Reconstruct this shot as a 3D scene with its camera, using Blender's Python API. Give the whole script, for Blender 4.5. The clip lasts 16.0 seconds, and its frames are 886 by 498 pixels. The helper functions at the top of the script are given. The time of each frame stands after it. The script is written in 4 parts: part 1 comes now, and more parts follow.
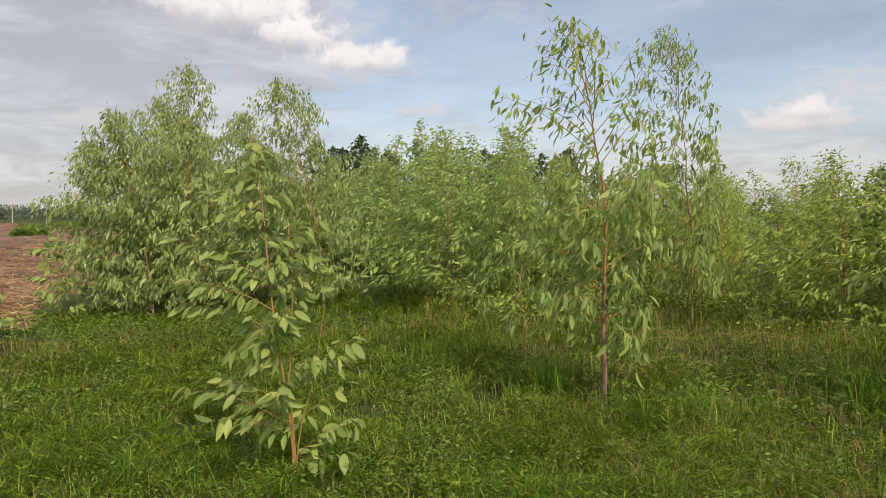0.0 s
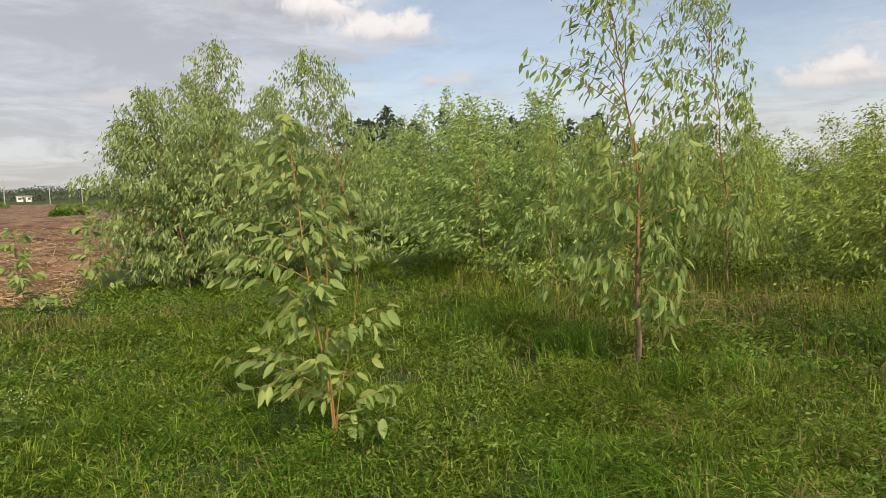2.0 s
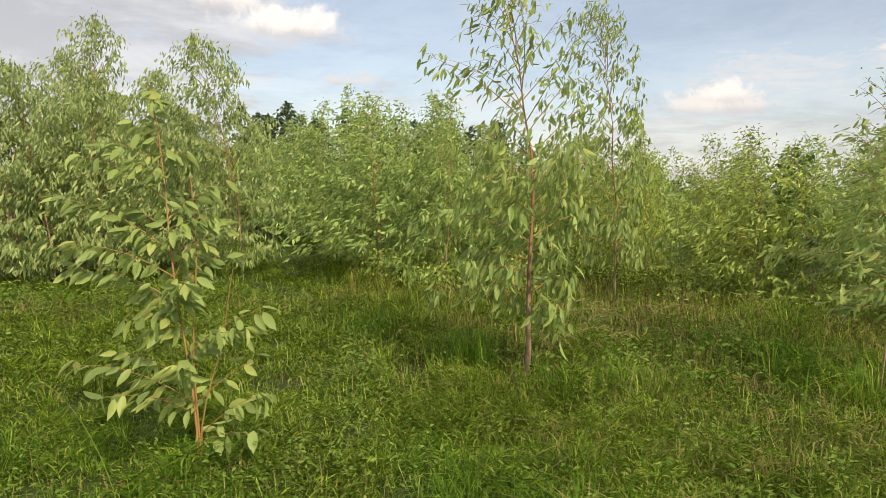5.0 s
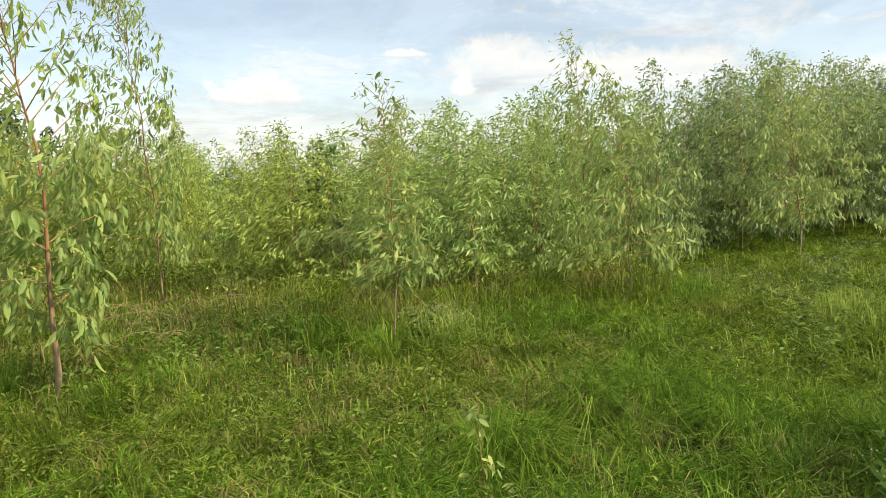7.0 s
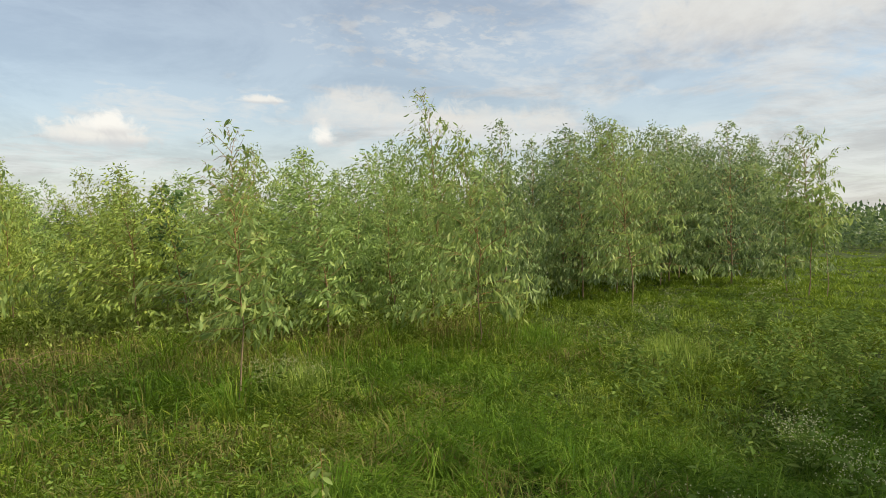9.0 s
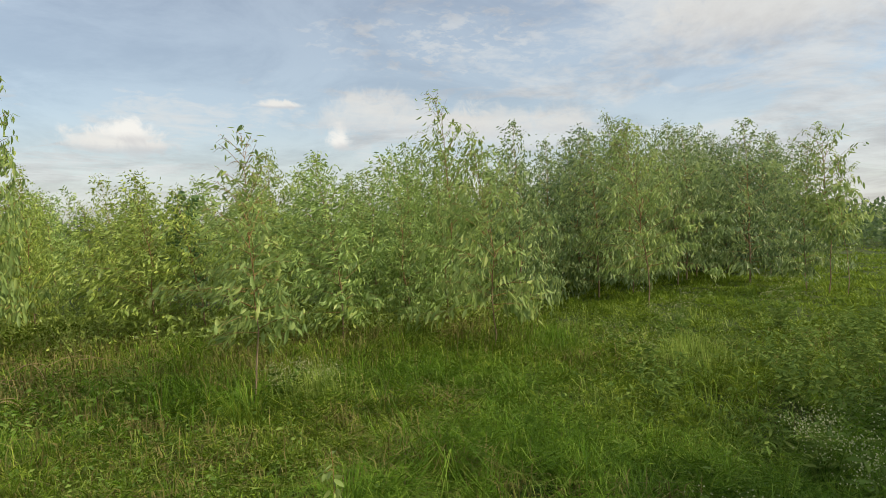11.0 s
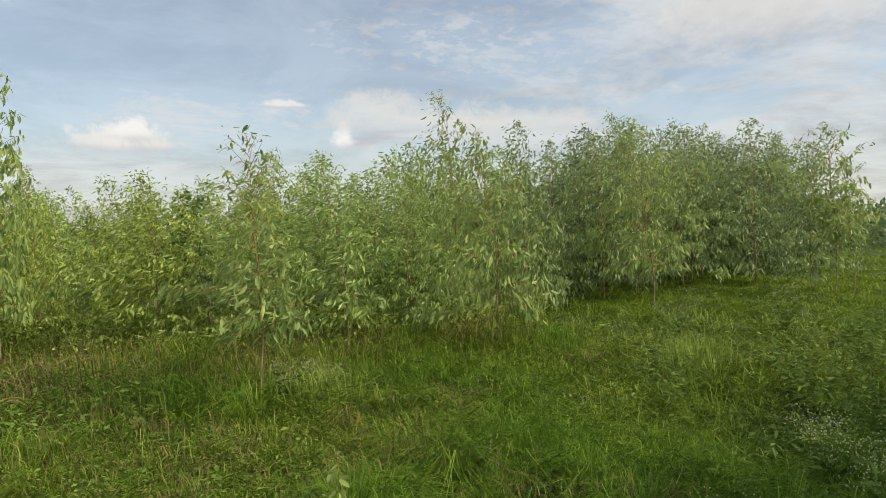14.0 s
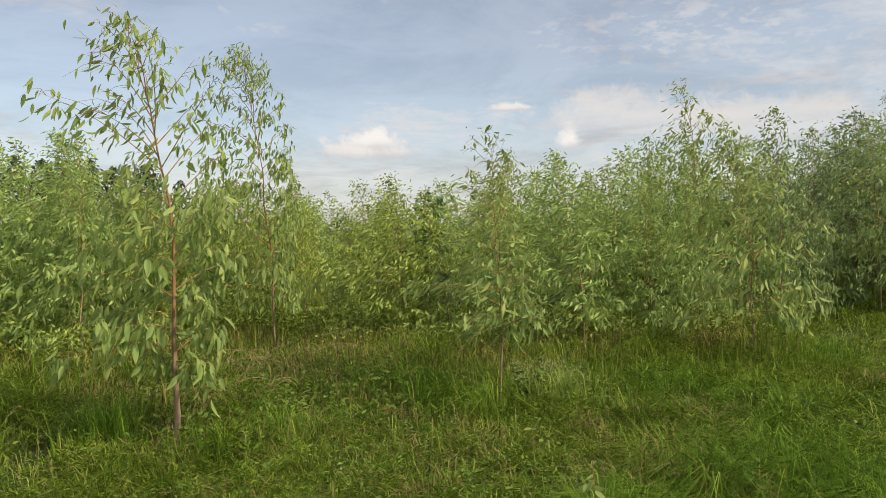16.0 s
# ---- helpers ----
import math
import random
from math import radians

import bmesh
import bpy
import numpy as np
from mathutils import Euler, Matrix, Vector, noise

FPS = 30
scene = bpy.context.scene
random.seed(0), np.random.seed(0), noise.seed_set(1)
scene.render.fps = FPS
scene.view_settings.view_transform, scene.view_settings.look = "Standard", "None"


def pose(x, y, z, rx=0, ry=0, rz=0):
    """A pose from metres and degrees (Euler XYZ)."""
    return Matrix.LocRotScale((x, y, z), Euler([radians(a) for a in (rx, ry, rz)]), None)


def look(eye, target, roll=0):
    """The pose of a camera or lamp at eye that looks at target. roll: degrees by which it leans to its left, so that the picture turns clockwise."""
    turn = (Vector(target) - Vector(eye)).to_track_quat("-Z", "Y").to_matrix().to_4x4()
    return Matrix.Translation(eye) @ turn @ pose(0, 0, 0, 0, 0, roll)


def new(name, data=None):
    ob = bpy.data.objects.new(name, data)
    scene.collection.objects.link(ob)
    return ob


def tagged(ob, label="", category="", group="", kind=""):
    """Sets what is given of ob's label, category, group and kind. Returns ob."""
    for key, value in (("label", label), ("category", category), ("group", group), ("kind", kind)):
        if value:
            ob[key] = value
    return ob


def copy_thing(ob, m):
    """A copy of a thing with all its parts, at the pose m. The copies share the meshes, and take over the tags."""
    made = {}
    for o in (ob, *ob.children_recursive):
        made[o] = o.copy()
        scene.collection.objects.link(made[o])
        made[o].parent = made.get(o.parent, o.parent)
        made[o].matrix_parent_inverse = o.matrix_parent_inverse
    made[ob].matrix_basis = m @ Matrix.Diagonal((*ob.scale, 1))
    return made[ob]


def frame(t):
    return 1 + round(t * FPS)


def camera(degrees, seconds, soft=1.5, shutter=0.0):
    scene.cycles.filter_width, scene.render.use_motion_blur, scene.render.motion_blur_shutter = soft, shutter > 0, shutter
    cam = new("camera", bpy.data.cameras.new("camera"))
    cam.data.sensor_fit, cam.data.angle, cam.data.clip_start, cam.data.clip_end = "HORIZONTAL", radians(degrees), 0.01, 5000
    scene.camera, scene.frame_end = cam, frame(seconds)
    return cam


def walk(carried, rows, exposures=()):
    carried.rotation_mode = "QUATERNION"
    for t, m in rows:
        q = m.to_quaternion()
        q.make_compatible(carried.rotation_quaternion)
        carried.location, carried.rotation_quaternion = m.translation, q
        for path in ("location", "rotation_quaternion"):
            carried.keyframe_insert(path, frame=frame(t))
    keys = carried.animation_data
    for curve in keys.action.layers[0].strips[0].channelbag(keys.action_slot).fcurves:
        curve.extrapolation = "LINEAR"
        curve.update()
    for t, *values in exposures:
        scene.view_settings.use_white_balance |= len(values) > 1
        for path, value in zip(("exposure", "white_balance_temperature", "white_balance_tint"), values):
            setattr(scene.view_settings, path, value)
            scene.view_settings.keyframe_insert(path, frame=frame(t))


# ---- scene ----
cam = camera(66.8, 16.0, soft=0.8)


def gaze(x, y, z, yaw, pitch, lean):
    """Camera pose: yaw to the right of +Y, pitch up, lean to the right, in degrees."""
    a, p = radians(yaw), radians(pitch)
    way = Vector((math.sin(a) * math.cos(p), math.cos(a) * math.cos(p), math.sin(p)))
    eye = Vector((x, y, z))
    return look(eye, eye + way, -lean)


walk(cam, [
    (0.0, gaze(-0.000, -0.000, 1.500, -0.00, -2.51, 0.50)),
    (0.5, gaze(0.008, 0.005, 1.494, 0.17, -2.50, 0.82)),
    (1.0, gaze(-0.004, 0.012, 1.483, 0.24, -3.01, 0.89)),
    (1.5, gaze(-0.024, 0.018, 1.477, -2.53, -4.23, 1.55)),
    (2.0, gaze(-0.020, -0.003, 1.480, -2.51, -5.01, 2.07)),
    (2.5, gaze(-0.025, -0.006, 1.492, -3.81, -5.27, 0.26)),
    (3.0, gaze(-0.024, 0.001, 1.499, -3.25, -4.94, 0.63)),
    (3.2, gaze(-0.024, 0.001, 1.496, -3.00, -4.72, 0.79)),
    (3.7, gaze(-0.012, 0.030, 1.489, -2.75, -4.60, 0.59)),
    (4.2, gaze(0.015, 0.098, 1.474, -2.20, -4.60, 0.17)),
    (4.75, gaze(0.045, 0.174, 1.456, 2.00, -4.80, -0.32)),
    (5.3, gaze(0.059, 0.209, 1.448, 13.24, -5.18, -0.55)),
    (5.5, gaze(0.085, 0.188, 1.451, 19.61, -5.85, 0.06)),
    (6.0, gaze(0.135, 0.158, 1.461, 31.31, -7.14, 0.74)),
    (6.5, gaze(0.143, 0.124, 1.463, 37.97, -6.33, 1.61)),
    (7.0, gaze(0.150, 0.095, 1.471, 42.73, -5.88, 1.52)),
    (7.5, gaze(0.141, 0.094, 1.475, 43.41, -5.76, 1.60)),
    (8.0, gaze(0.161, 0.076, 1.477, 45.33, -5.23, 1.53)),
    (8.5, gaze(0.170, 0.042, 1.491, 51.75, -2.45, 0.30)),
    (8.7, gaze(0.166, 0.037, 1.491, 53.79, -2.12, 0.33)),
    (9.2, gaze(0.168, 0.031, 1.492, 54.90, -1.90, 0.48)),
    (10.0, gaze(0.176, 0.011, 1.497, 54.20, -1.90, 1.03)),
    (10.8, gaze(0.181, -0.002, 1.500, 53.49, -1.93, 1.37)),
    (11.0, gaze(0.182, -0.002, 1.494, 53.40, -1.76, 1.22)),
    (11.5, gaze(0.182, -0.002, 1.502, 53.89, -2.04, 1.20)),
    (12.0, gaze(0.182, -0.007, 1.497, 53.87, -1.89, 1.19)),
    (12.5, gaze(0.186, -0.013, 1.501, 53.55, -1.76, 1.18)),
    (13.0, gaze(0.174, -0.012, 1.495, 53.28, -1.87, 1.24)),
    (13.5, gaze(0.176, -0.009, 1.496, 52.82, -1.74, 1.31)),
    (14.0, gaze(0.180, 0.003, 1.497, 53.04, -1.76, 1.14)),
    (14.5, gaze(0.171, 0.022, 1.490, 52.42, -1.69, 1.12)),
    (15.0, gaze(0.147, 0.032, 1.499, 49.47, -1.53, 1.09)),
    (15.5, gaze(0.156, 0.103, 1.486, 41.59, -1.16, 1.00)),
    (16.0, gaze(0.170, 0.184, 1.487, 34.08, -1.37, 1.15)),
], exposures=[
    (0.0, -0.08, 6850, 12), (1.5, -0.07, 6850, 11.5), (2.0, -0.06, 6850, 11.5), (2.5, 0.06, 6900, 11), (3.2, 0.11, 6900, 11), (5.5, 0.25, 7200, 11), (6.5, 0.46, 7100, 8), (7.0, 0.48, 7050, 6), (8.0, 0.48, 7100, 5), (8.5, 0.18, 7150, 5.5), (8.7, 0.11, 7000, 5.5), (11.0, 0.0, 6800, 6), (15.0, 0.0, 6800, 6.5), (16.0, 0.0, 6950, 10),
])

# ---- light ----
SUN_BEARING, SUN_HEIGHT = 155.0, 38.0
sun_way = Vector((math.sin(radians(SUN_BEARING)) * math.cos(radians(SUN_HEIGHT)),
                  math.cos(radians(SUN_BEARING)) * math.cos(radians(SUN_HEIGHT)), math.sin(radians(SUN_HEIGHT))))
world = bpy.data.worlds.new("sky")
scene.world = world
world.use_nodes = True


class Nodes:
    """Short hand for building node trees."""

    def __init__(self, tree):
        self.tree = tree
        tree.nodes.clear()

    def add(self, kind, **settings):
        node = self.tree.nodes.new(kind)
        for key, value in settings.items():
            if key == "operation":
                node.operation = value
            elif key == "data_type":
                node.data_type = value
            elif key == "blend_type":
                node.blend_type = value
            elif key == "noise_dimensions":
                node.noise_dimensions = value
        return node

    def put(self, value, socket):
        if isinstance(value, bpy.types.NodeSocket):
            self.tree.links.new(value, socket)
        else:
            socket.default_value = value

    def math(self, op, a, b=0.0, c=0.0):
        node = self.add("ShaderNodeMath", operation=op)
        for value, socket in zip((a, b, c), node.inputs):
            self.put(value, socket)
        return node.outputs[0]

    def noise(self, where, scale, detail=3.0, rough=0.55, warp=0.0):
        node = self.add("ShaderNodeTexNoise")
        if where is not None:
            self.put(where, node.inputs["Vector"])
        node.inputs["Scale"].default_value = scale
        node.inputs["Detail"].default_value = detail
        node.inputs["Roughness"].default_value = rough
        node.inputs["Distortion"].default_value = warp
        return node.outputs["Fac"]

    def mix(self, fac, a, b, blend="MIX"):
        node = self.add("ShaderNodeMix", data_type="RGBA", blend_type=blend)
        self.put(fac, node.inputs[0])
        self.put(a if isinstance(a, bpy.types.NodeSocket) else (*a, 1.0), node.inputs[6])
        self.put(b if isinstance(b, bpy.types.NodeSocket) else (*b, 1.0), node.inputs[7])
        return node.outputs[2]

    def step(self, value, low, high, out_low=0.0, out_high=1.0):
        node = self.add("ShaderNodeMapRange")
        node.interpolation_type = "SMOOTHSTEP"
        self.put(value, node.inputs[0])
        for k, number in enumerate((low, high, out_low, out_high)):
            node.inputs[k + 1].default_value = number
        return node.outputs[0]


def build_sky(tree):
    n = Nodes(tree)
    out = n.add("ShaderNodeOutputWorld")
    back = n.add("ShaderNodeBackground")
    tree.links.new(back.outputs[0], out.inputs[0])
    sky = n.add("ShaderNodeTexSky")
    sky.sky_type, sky.sun_disc = "NISHITA", False
    sky.sun_elevation, sky.sun_rotation = radians(SUN_HEIGHT), radians(SUN_BEARING)
    sky.air_density, sky.dust_density, sky.ozone_density = 1.0, 1.2, 1.5
    where = n.add("ShaderNodeTexCoord").outputs["Generated"]
    split = n.add("ShaderNodeSeparateXYZ")
    n.put(where, split.inputs[0])
    x, y, z = split.outputs
    bearing = n.math("MULTIPLY", n.math("ARCTAN2", x, y), 57.2958)
    height = n.math("MULTIPLY", n.math("ARCSINE", z), 57.2958)
    # the layer overhead, seen in perspective
    lift = n.math("ADD", n.math("MAXIMUM", z, 0.0), 0.13)
    flat = n.add("ShaderNodeCombineXYZ")
    n.put(n.math("DIVIDE", x, lift), flat.inputs[0])
    n.put(n.math("DIVIDE", y, lift), flat.inputs[1])
    sheet = n.noise(flat.outputs[0], 0.75, 7.0, 0.56, 0.5)
    ripples = n.math("ADD", n.math("MULTIPLY", n.noise(flat.outputs[0], 3.6, 4.0, 0.6, 1.4), 0.55), n.math("MULTIPLY", n.noise(flat.outputs[0], 9.5, 4.0, 0.6, 0.8), 0.45))
    layer = n.math("ADD", n.math("MULTIPLY", sheet, 0.66), n.math("MULTIPLY", ripples, 0.34))
    # cloudier to the west of the clearing, and towards the sun
    bank = n.math("ADD", n.step(bearing, -2.0, -26.0, 0.0, 0.20), n.step(bearing, 38.0, 78.0, 0.0, 0.09))
    veil = n.step(n.math("ADD", layer, bank), 0.40, 0.62)

    def oval(b, h, wide, tall):
        u = n.math("DIVIDE", n.math("SUBTRACT", bearing, b), wide)
        v = n.math("DIVIDE", n.math("SUBTRACT", height, h), tall)
        return n.math("SQRT", n.math("ADD", n.math("MULTIPLY", u, u), n.math("MULTIPLY", v, v)))

    wisp = n.math("MULTIPLY", n.math("SUBTRACT", sheet, 0.5), 2.6)
    for b, h, wide, tall, much in BLUE_GAPS:
        veil = n.math("MULTIPLY", veil, n.step(n.math("ADD", oval(b, h, wide, tall), wisp), 0.45, 1.15, 1.0 - much, 1.0))
    small = n.noise(flat.outputs[0], 11.0, 5.0, 0.62, 0.25)
    dapple = n.math("MULTIPLY", n.step(small, 0.32, 0.66), n.step(n.math("ADD", oval(54.0, 15.5, 13.0, 4.5), wisp), 1.2, 0.2, 0.0, 0.85))
    veil = n.math("MAXIMUM", veil, dapple)
    low = n.step(height, 10.0, 0.5, 0.36, 0.8)
    veil = n.math("MAXIMUM", n.math("MULTIPLY", veil, 0.82), low)
    shade = n.noise(flat.outputs[0], 1.3, 7.0, 0.66, 0.5)
    grey = n.step(n.math("ADD", shade, n.step(bearing, 0.0, -30.0, 0.0, 0.09)), 0.40, 0.68)
    veil_colour = n.mix(grey, CLOUD_LIGHT, CLOUD_GREY)
    # a blue gap and the low haze
    clear = n.mix(1.0, sky.outputs[0], (SKY_GAIN,) * 3, "MULTIPLY")
    colour = n.mix(veil, clear, veil_colour)
    # single cumulus heads: bearing, height, half width, half height, brightness
    puff = n.noise(where, 34.0, 7.0, 0.64, 0.7)
    soft = n.noise(where, 11.0, 4.0, 0.55, 0.3)
    for b, h, wide, tall, lit in CUMULUS:
        u = n.math("DIVIDE", n.math("SUBTRACT", bearing, b), wide)
        v = n.math("DIVIDE", n.math("SUBTRACT", height, h), tall)
        below = n.math("MULTIPLY", n.math("LESS_THAN", v, 0.0), 1.0)
        v = n.math("MULTIPLY", v, n.math("ADD", 1.0, n.math("MULTIPLY", below, 0.8)))
        away = n.math("SQRT", n.math("ADD", n.math("MULTIPLY", u, u), n.math("MULTIPLY", v, v)))
        edge = n.math("ADD", away, n.math("ADD", n.math("MULTIPLY", n.math("SUBTRACT", puff, 0.5), 1.5),
                                          n.math("MULTIPLY", n.math("SUBTRACT", soft, 0.5), 2.0)))
        mask = n.step(edge, 1.02, 0.42)
        top = n.step(n.math("ADD", v, n.math("MULTIPLY", n.math("SUBTRACT", puff, 0.5), 1.6)), -0.75, 0.35)
        body = n.mix(top, CLOUD_BASE, tuple(c * lit for c in CLOUD_HEAD))
        solid = 0.9 if lit > 0.9 else 0.55
        colour = n.mix(n.math("MULTIPLY", mask, n.step(v, -1.3, 0.2, 0.4 * solid, solid)), colour, body)
    # the thick layer is brightest overhead
    colour = n.mix(1.0, colour, n.mix(n.step(height, 24.0, 75.0), (1.0, 1.0, 1.0), OVERHEAD), "MULTIPLY")
    # thin cloud brightens round the sun
    toward = n.add("ShaderNodeVectorMath", operation="DOT_PRODUCT")
    n.put(where, toward.inputs[0])
    toward.inputs[1].default_value = sun_way
    halo = n.math("POWER", n.math("MAXIMUM", toward.outputs["Value"], 0.0), 20.0)
    colour = n.mix(1.0, colour, n.mix(halo, (0.0, 0.0, 0.0), SUN_HALO), "ADD")
    tree.links.new(colour, back.inputs[0])
    back.inputs[1].default_value = SKY_STRENGTH


SKY_STRENGTH = 0.1
OVERHEAD = (2.1, 2.05, 1.95)
SUN_HALO = (19.0, 17.5, 14.5)
SKY_GAIN = 1.55
CLOUD_LIGHT = (7.35, 7.5, 7.9)
CLOUD_GREY = (5.1, 5.05, 5.4)
CLOUD_BASE = (6.3, 6.3, 6.75)
CLOUD_HEAD = (9.2, 9.0, 9.0)
# bearing, height, half width, half height, how clear
BLUE_GAPS = ((23.0, 12.5, 5.0, 2.5, 0.85), (57.0, 10.0, 9.0, 0.9, 0.7), (49.0, 12.4, 7.0, 0.9, 0.7), (3.0, 12.5, 5.0, 3.5, 0.8), (14.0, 11.0, 6.0, 3.0, 0.6), (24.5, 10.5, 3.5, 2.0, 0.7), (72.0, 9.0, 9.0, 1.2, 0.5))
# bearing, height, half width, half height, brightness
CUMULUS = (
    (27.4, 6.9, 4.8, 1.5, 0.93), (28.3, 7.7, 2.6, 1.5, 1.03), (44.8, 7.3, 1.3, 1.7, 1.02), (50.0, 9.0, 9.0, 2.8, 0.87), (59.0, 8.4, 8.0, 2.2, 0.83), (40.5, 10.3, 2.8, 0.55, 0.93),
    (-17.0, 16.6, 8.0, 4.2, 1.16), (-11.8, 14.8, 4.2, 2.6, 1.14), (-7.2, 13.0, 5.6, 2.1, 1.08), (-28.0, 7.6, 4.2, 1.2, 0.84), (-2.5, 9.0, 3.0, 0.7, 0.82),
    (-36.0, 17.0, 6.0, 1.8, 0.85), (78.0, 15.0, 12.0, 4.5, 0.84),
)
build_sky(world.node_tree)

sun = new("sun", bpy.data.lights.new("sun", "SUN"))
sun.data.energy, sun.data.angle, sun.data.color = 4.8, radians(4.0), (1.0, 0.87, 0.66)
sun.matrix_world = look(sun_way * 50, (0, 0, 0))

# ---- materials ----


def material(name):
    mat = bpy.data.materials.new(name)
    mat.use_nodes = True
    n = Nodes(mat.node_tree)
    out = n.add("ShaderNodeOutputMaterial")
    return mat, n, out


def leaf_material(name, dark, mid, young, through_light=0.42, rough=0.45, patch=0.9, gloss=0.5):
    """Foliage: colour differs from leaf to leaf and from spray to spray; light passes through the blade."""
    mat, n, out = material(name)
    geo = n.add("ShaderNodeNewGeometry")
    info = n.add("ShaderNodeObjectInfo")
    single = n.math("FRACT", n.math("ADD", n.math("MULTIPLY", geo.outputs["Random Per Island"], 0.97), info.outputs["Random"]))
    sprays = n.noise(geo.outputs["Position"], patch, 3.0)
    tone = n.math("ADD", n.math("MULTIPLY", single, 0.62), n.math("MULTIPLY", sprays, 0.46))
    colour = n.mix(n.step(tone, 0.12, 0.56), dark, mid)
    colour = n.mix(n.step(tone, 0.58, 0.90), colour, young)
    fleck = n.noise(geo.outputs["Position"], 90.0, 2.0)
    colour = n.mix(n.step(fleck, 0.35, 0.75, 0.0, 0.25), colour, mid)
    skin = n.add("ShaderNodeBsdfPrincipled")
    n.put(colour, skin.inputs["Base Color"])
    n.put(n.step(fleck, 0.3, 0.7, rough - 0.08, rough + 0.12), skin.inputs["Roughness"])
    skin.inputs["Specular IOR Level"].default_value = gloss
    glow = n.add("ShaderNodeBsdfTranslucent")
    n.put(n.mix(0.35, colour, young), glow.inputs["Color"])
    both = n.add("ShaderNodeMixShader")
    both.inputs[0].default_value = through_light
    mat.node_tree.links.new(skin.outputs[0], both.inputs[1])
    mat.node_tree.links.new(glow.outputs[0], both.inputs[2])
    mat.node_tree.links.new(both.outputs[0], out.inputs[0])
    return mat


def rough_material(name, colours, scales, rough=0.9, bump=0.3, bump_scale=40.0, stretch=None, young=None):
    """Bark, soil and paint: three colours over two scales of noise, with relief."""
    mat, n, out = material(name)
    where = n.add("ShaderNodeTexCoord").outputs["Object"]
    if stretch:
        m = n.add("ShaderNodeMapping")
        n.put(where, m.inputs[0])
        m.inputs["Scale"].default_value = stretch
        where = m.outputs[0]
    big = n.noise(where, scales[0], 4.0)
    fine = n.noise(where, scales[1], 5.0, 0.65)
    colour = n.mix(n.step(big, 0.36, 0.64), colours[0], colours[1])
    colour = n.mix(n.step(fine, 0.42, 0.72), colour, colours[2])
    if young:
        height = n.add("ShaderNodeSeparateXYZ")
        n.put(n.add("ShaderNodeTexCoord").outputs["Object"], height.inputs[0])
        upper = n.math("ADD", height.outputs[2], n.math("MULTIPLY", big, 0.6))
        colour = n.mix(n.step(upper, 0.8, 1.7, 0.0, 0.85), colour, young)
    skin = n.add("ShaderNodeBsdfPrincipled")
    n.put(colour, skin.inputs["Base Color"])
    skin.inputs["Roughness"].default_value = rough
    relief = n.add("ShaderNodeBump")
    relief.inputs["Strength"].default_value = bump
    relief.inputs["Distance"].default_value = 0.02
    n.put(n.noise(where, bump_scale, 5.0, 0.6), relief.inputs["Height"])
    mat.node_tree.links.new(relief.outputs[0], skin.inputs["Normal"])
    mat.node_tree.links.new(skin.outputs[0], out.inputs[0])
    return mat


LEAF = leaf_material("gum_leaf", (0.105, 0.18, 0.055), (0.255, 0.36, 0.112), (0.41, 0.485, 0.155), 0.48, gloss=0.25)
LEAF_CLUMP = leaf_material("grey_green_gum_leaf", (0.10, 0.165, 0.055), (0.27, 0.365, 0.135), (0.44, 0.51, 0.19))
LEAF_BROAD = leaf_material("broad_juvenile_leaf", (0.12, 0.19, 0.055), (0.27, 0.365, 0.115), (0.40, 0.46, 0.14), 0.45, gloss=0.3)
LEAF_FAR = leaf_material("plantation_leaf", (0.055, 0.11, 0.03), (0.25, 0.375, 0.105), (0.48, 0.585, 0.17), patch=0.35)
# shade between the back rows is put into this colour; far crop shares it
LEAF_SHADED = leaf_material("shaded_bluish_leaf", (0.02, 0.05, 0.022), (0.085, 0.155, 0.058), (0.24, 0.32, 0.115), patch=0.35)
LEAF_GREY = leaf_material("grey_gum_leaf", (0.045, 0.09, 0.034), (0.18, 0.275, 0.10), (0.40, 0.485, 0.18), patch=0.4)
LEAF_WARM = leaf_material("yellowish_gum_leaf", (0.065, 0.105, 0.022), (0.255, 0.35, 0.07), (0.485, 0.565, 0.125), patch=0.5)
# aerial haze is put into this colour: greyed, with little contrast
LEAF_HAZY = leaf_material("hazed_distant_foliage", (0.075, 0.105, 0.075), (0.09, 0.12, 0.085), (0.105, 0.135, 0.09), 0.15, patch=0.05, gloss=0.0)
LEAF_DARK = leaf_material("old_tree_leaf", (0.025, 0.05, 0.022), (0.045, 0.08, 0.03), (0.08, 0.12, 0.04), 0.15, patch=0.2)
LEAF_DEEP = leaf_material("deep_green_leaf", (0.04, 0.095, 0.028), (0.095, 0.185, 0.055), (0.17, 0.26, 0.08), 0.35)
GRASS = leaf_material("green_grass", (0.024, 0.054, 0.005), (0.10, 0.172, 0.013), (0.32, 0.40, 0.06), 0.35, 0.6, patch=1.1, gloss=0.12)
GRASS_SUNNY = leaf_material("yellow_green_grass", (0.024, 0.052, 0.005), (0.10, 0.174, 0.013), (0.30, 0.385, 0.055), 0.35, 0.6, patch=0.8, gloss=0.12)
GRASS_LUSH = leaf_material("lush_grass", (0.024, 0.062, 0.006), (0.088, 0.185, 0.014), (0.27, 0.395, 0.055), 0.35, 0.6, patch=0.8, gloss=0.12)
BLADE_PALE = leaf_material("pale_grass", (0.075, 0.14, 0.017), (0.21, 0.305, 0.05), (0.39, 0.46, 0.12), 0.35, 0.6, patch=1.6, gloss=0.2)
